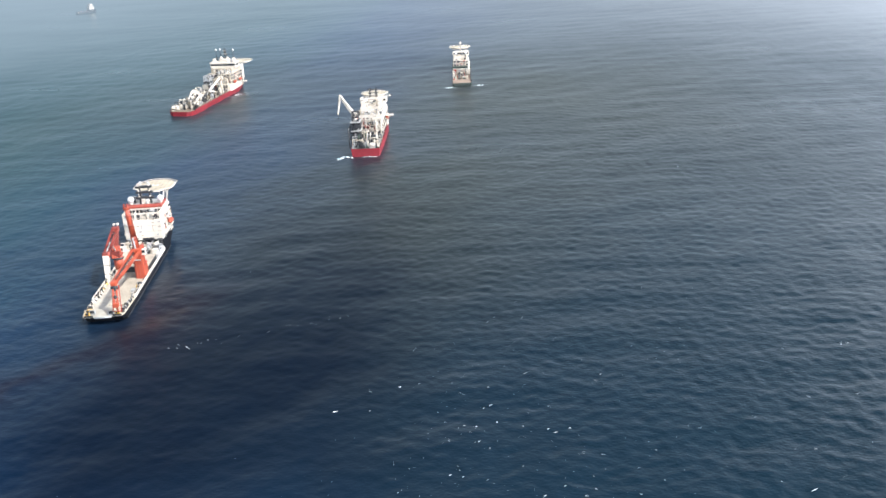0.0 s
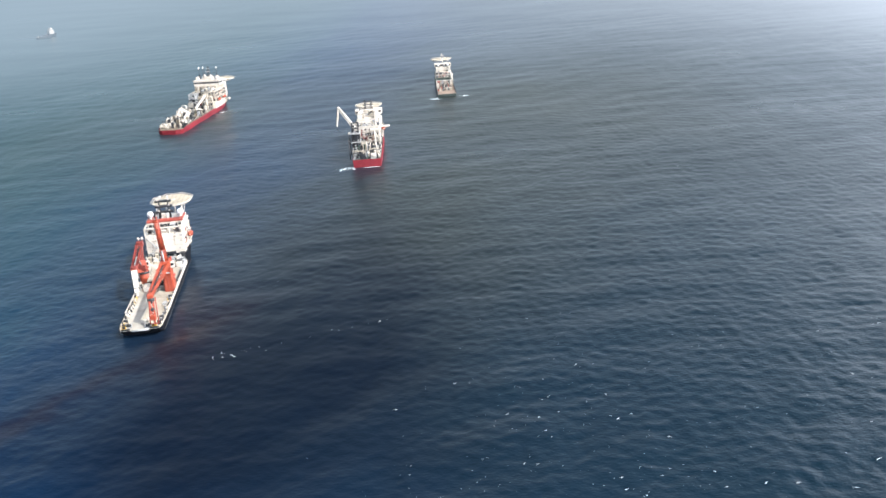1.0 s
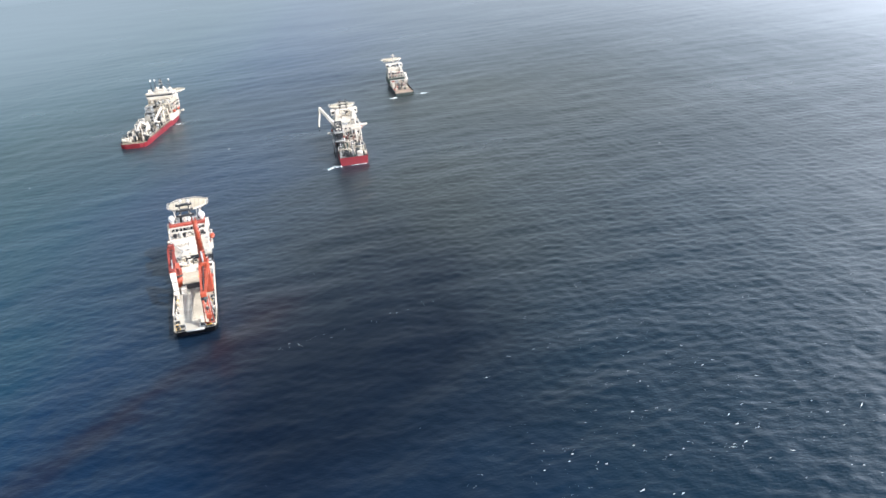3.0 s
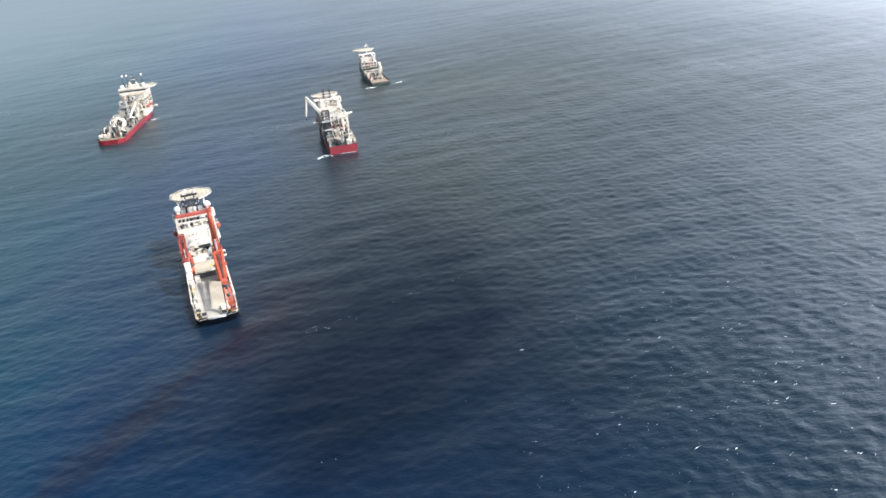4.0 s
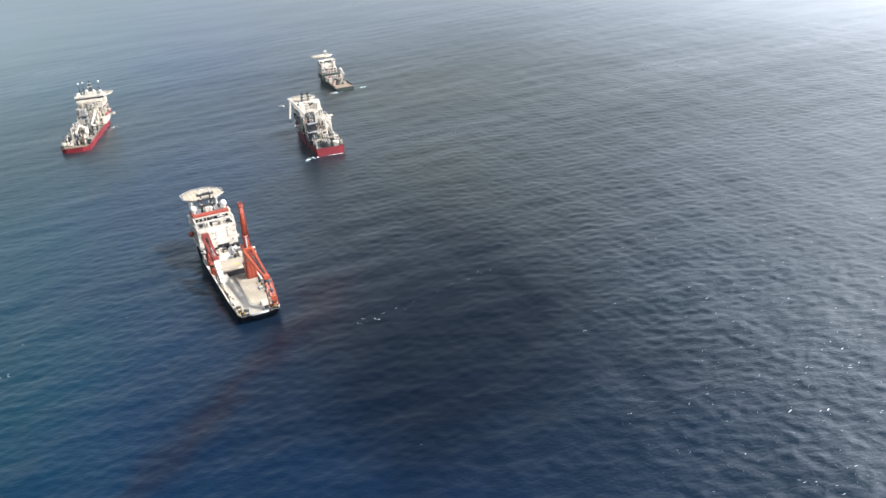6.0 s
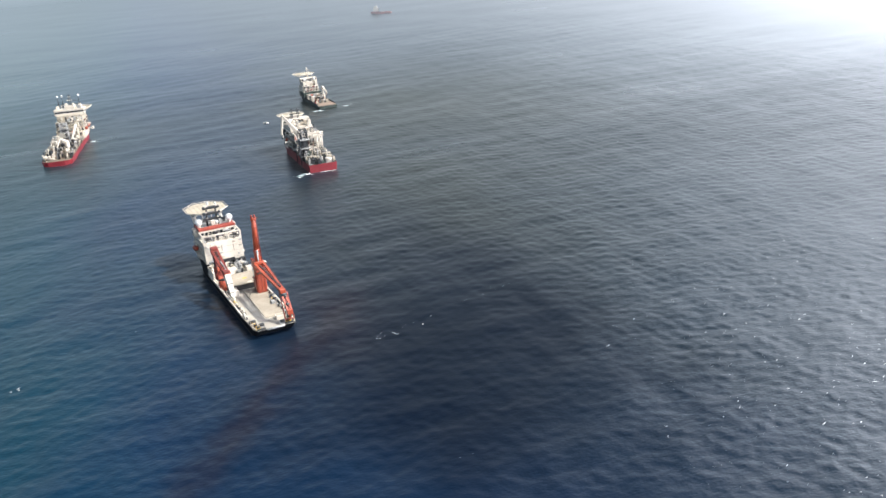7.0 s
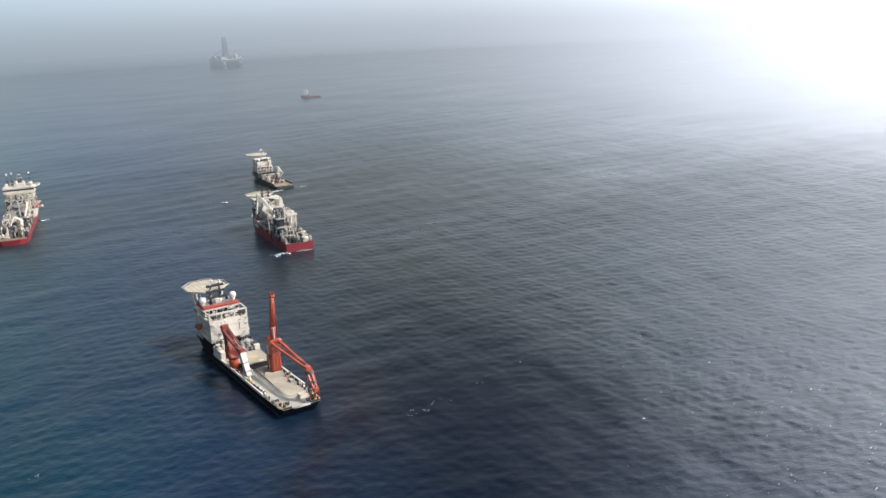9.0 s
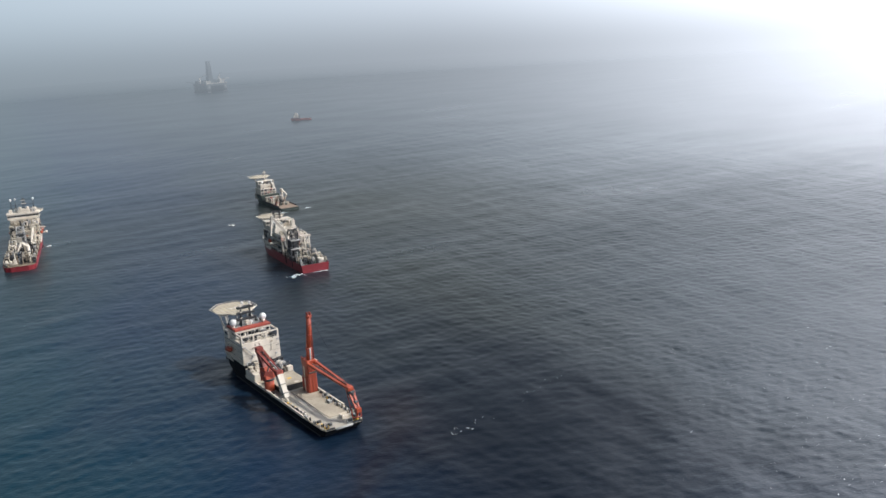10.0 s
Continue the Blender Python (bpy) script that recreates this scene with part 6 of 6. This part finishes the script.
def whitecaps_and_glints():
    r = random.Random(11)
    bm = bmesh.new()
    for i in range(4200):
        x, y = r.uniform(-520, 620), 215 + 1000 * r.random() ** 1.7
        # denser to the east, where flecks also stand in for sun sparkle
        if r.random() > (0.03 if x < -130 else (0.03 + 0.22 * min(1.0, max(0.0, x + 130 + (260 - y) * 0.5) / 150)) * (1.0 if y < 350 + 0.5 * x else 0.16)):
            continue
        if any(abs(x - a) < 24 and b - 10 < y < b + d for a, b, d in ((-200, 376, 135), (-121, 655, 110), (-71, 901, 100), (-306, 805, 155))):
            continue
        big = 0.3 + 1.5 * r.random() ** 5
        for k in range(r.choice((1, 1, 1, 2, 3))):
            fleck(bm, x + r.uniform(-2.6, 2.6), y + r.uniform(-1.4, 1.4), big * r.uniform(0.8, 2.4), big * r.uniform(0.12, 0.34), radians(r.uniform(-25, 35)), i * 7 + k, 0.12)
    # flecks put in for sun glints south-east of the black ship, thickening towards the south
    for i in range(420):
        x, y = r.gauss(-25, 62), 165 + abs(r.gauss(0, 95))
        if x < -95 + 0.25 * (y - 165):
            continue
        big = 0.24 + 0.9 * r.random() ** 6
        for k in range(r.choice((1, 1, 1, 2))):
            fleck(bm, x + r.uniform(-2.4, 2.4), y + r.uniform(-1.2, 1.2), big * r.uniform(0.7, 2.2), big * r.uniform(0.2, 0.5), radians(r.uniform(-25, 50)), 90000 + i * 7 + k, 0.12)
    # more small flecks as painted glints farther east
    for i in range(240):
        x, y = r.gauss(5, 52), 225 + abs(r.gauss(0, 110))
        if x < -70 + 0.35 * (y - 225):
            continue
        big = 0.26 + 0.9 * r.random() ** 6
        fleck(bm, x, y, big * r.uniform(0.8, 2.4), big * r.uniform(0.2, 0.45), radians(r.uniform(-40, 40)), 150000 + i, 0.12)
    # a broken line of foam drifting off the black ship's quarter
    for i in range(26):
        u = r.random() ** 1.4
        x, y = -150 + 74 * u + r.gauss(0, 2.0), 352 + 34 * u + r.gauss(0, 2.2)
        fleck(bm, x, y, r.uniform(0.3, 1.5), r.uniform(0.08, 0.28), radians(25 + r.uniform(-30, 30)), 120000 + i, 0.1)
    me = bpy.data.meshes.new("whitecaps_and_glints")
    bm.to_mesh(me)
    bm.free()
    me.materials.append(FOAM)
    tagged(new("whitecaps_and_glints", me), "small scattered white breaking wave crests and flecks standing in for sun glints", "foam", kind="stuff")


def thruster_wash(x, y, length, width, turn, seed, label):
    r = random.Random(seed)
    bm = bmesh.new()
    ca, sa = math.cos(radians(turn)), math.sin(radians(turn))
    for i in range(int(10 + length * 2.2)):
        u, v = r.gauss(0, 0.3) * length, r.gauss(0, 0.26) * width
        fleck(bm, x + u * ca - v * sa, y + u * sa + v * ca, r.uniform(0.8, 3.2), r.uniform(0.4, 1.2), radians(turn + r.uniform(-30, 30)), seed * 100 + i, 0.18)
    me = bpy.data.meshes.new("thruster_wash")
    bm.to_mesh(me)
    bm.free()
    me.materials.append(FOAM)
    me.materials.append(WASH)
    for k, p in enumerate(me.polygons):
        p.material_index = 1 if (k // 9) % 3 == 0 else 0
    tagged(new("thruster_wash", me), label, "foam", kind="stuff")


whitecaps_and_glints()
thruster_wash(-134, 652, 11, 7, 10, 3, "white and green thruster foam beside the red stern")
thruster_wash(-79, 893, 9, 7, 4, 5, "white thruster foam beside the dark stern")
thruster_wash(-49, 903, 8, 3, 18, 6, "white thruster foam trailing from the dark stern")
thruster_wash(-114.5, 653.9, 8, 0.8, 4, 7, "thin white foam along the red transom")
thruster_wash(-287, 893, 5, 3, 0, 8, "patch of white foam beside the long red hull")
thruster_wash(200, 1921, 6, 3, 0, 10, "small white patch of broken water astern of the supply boat")
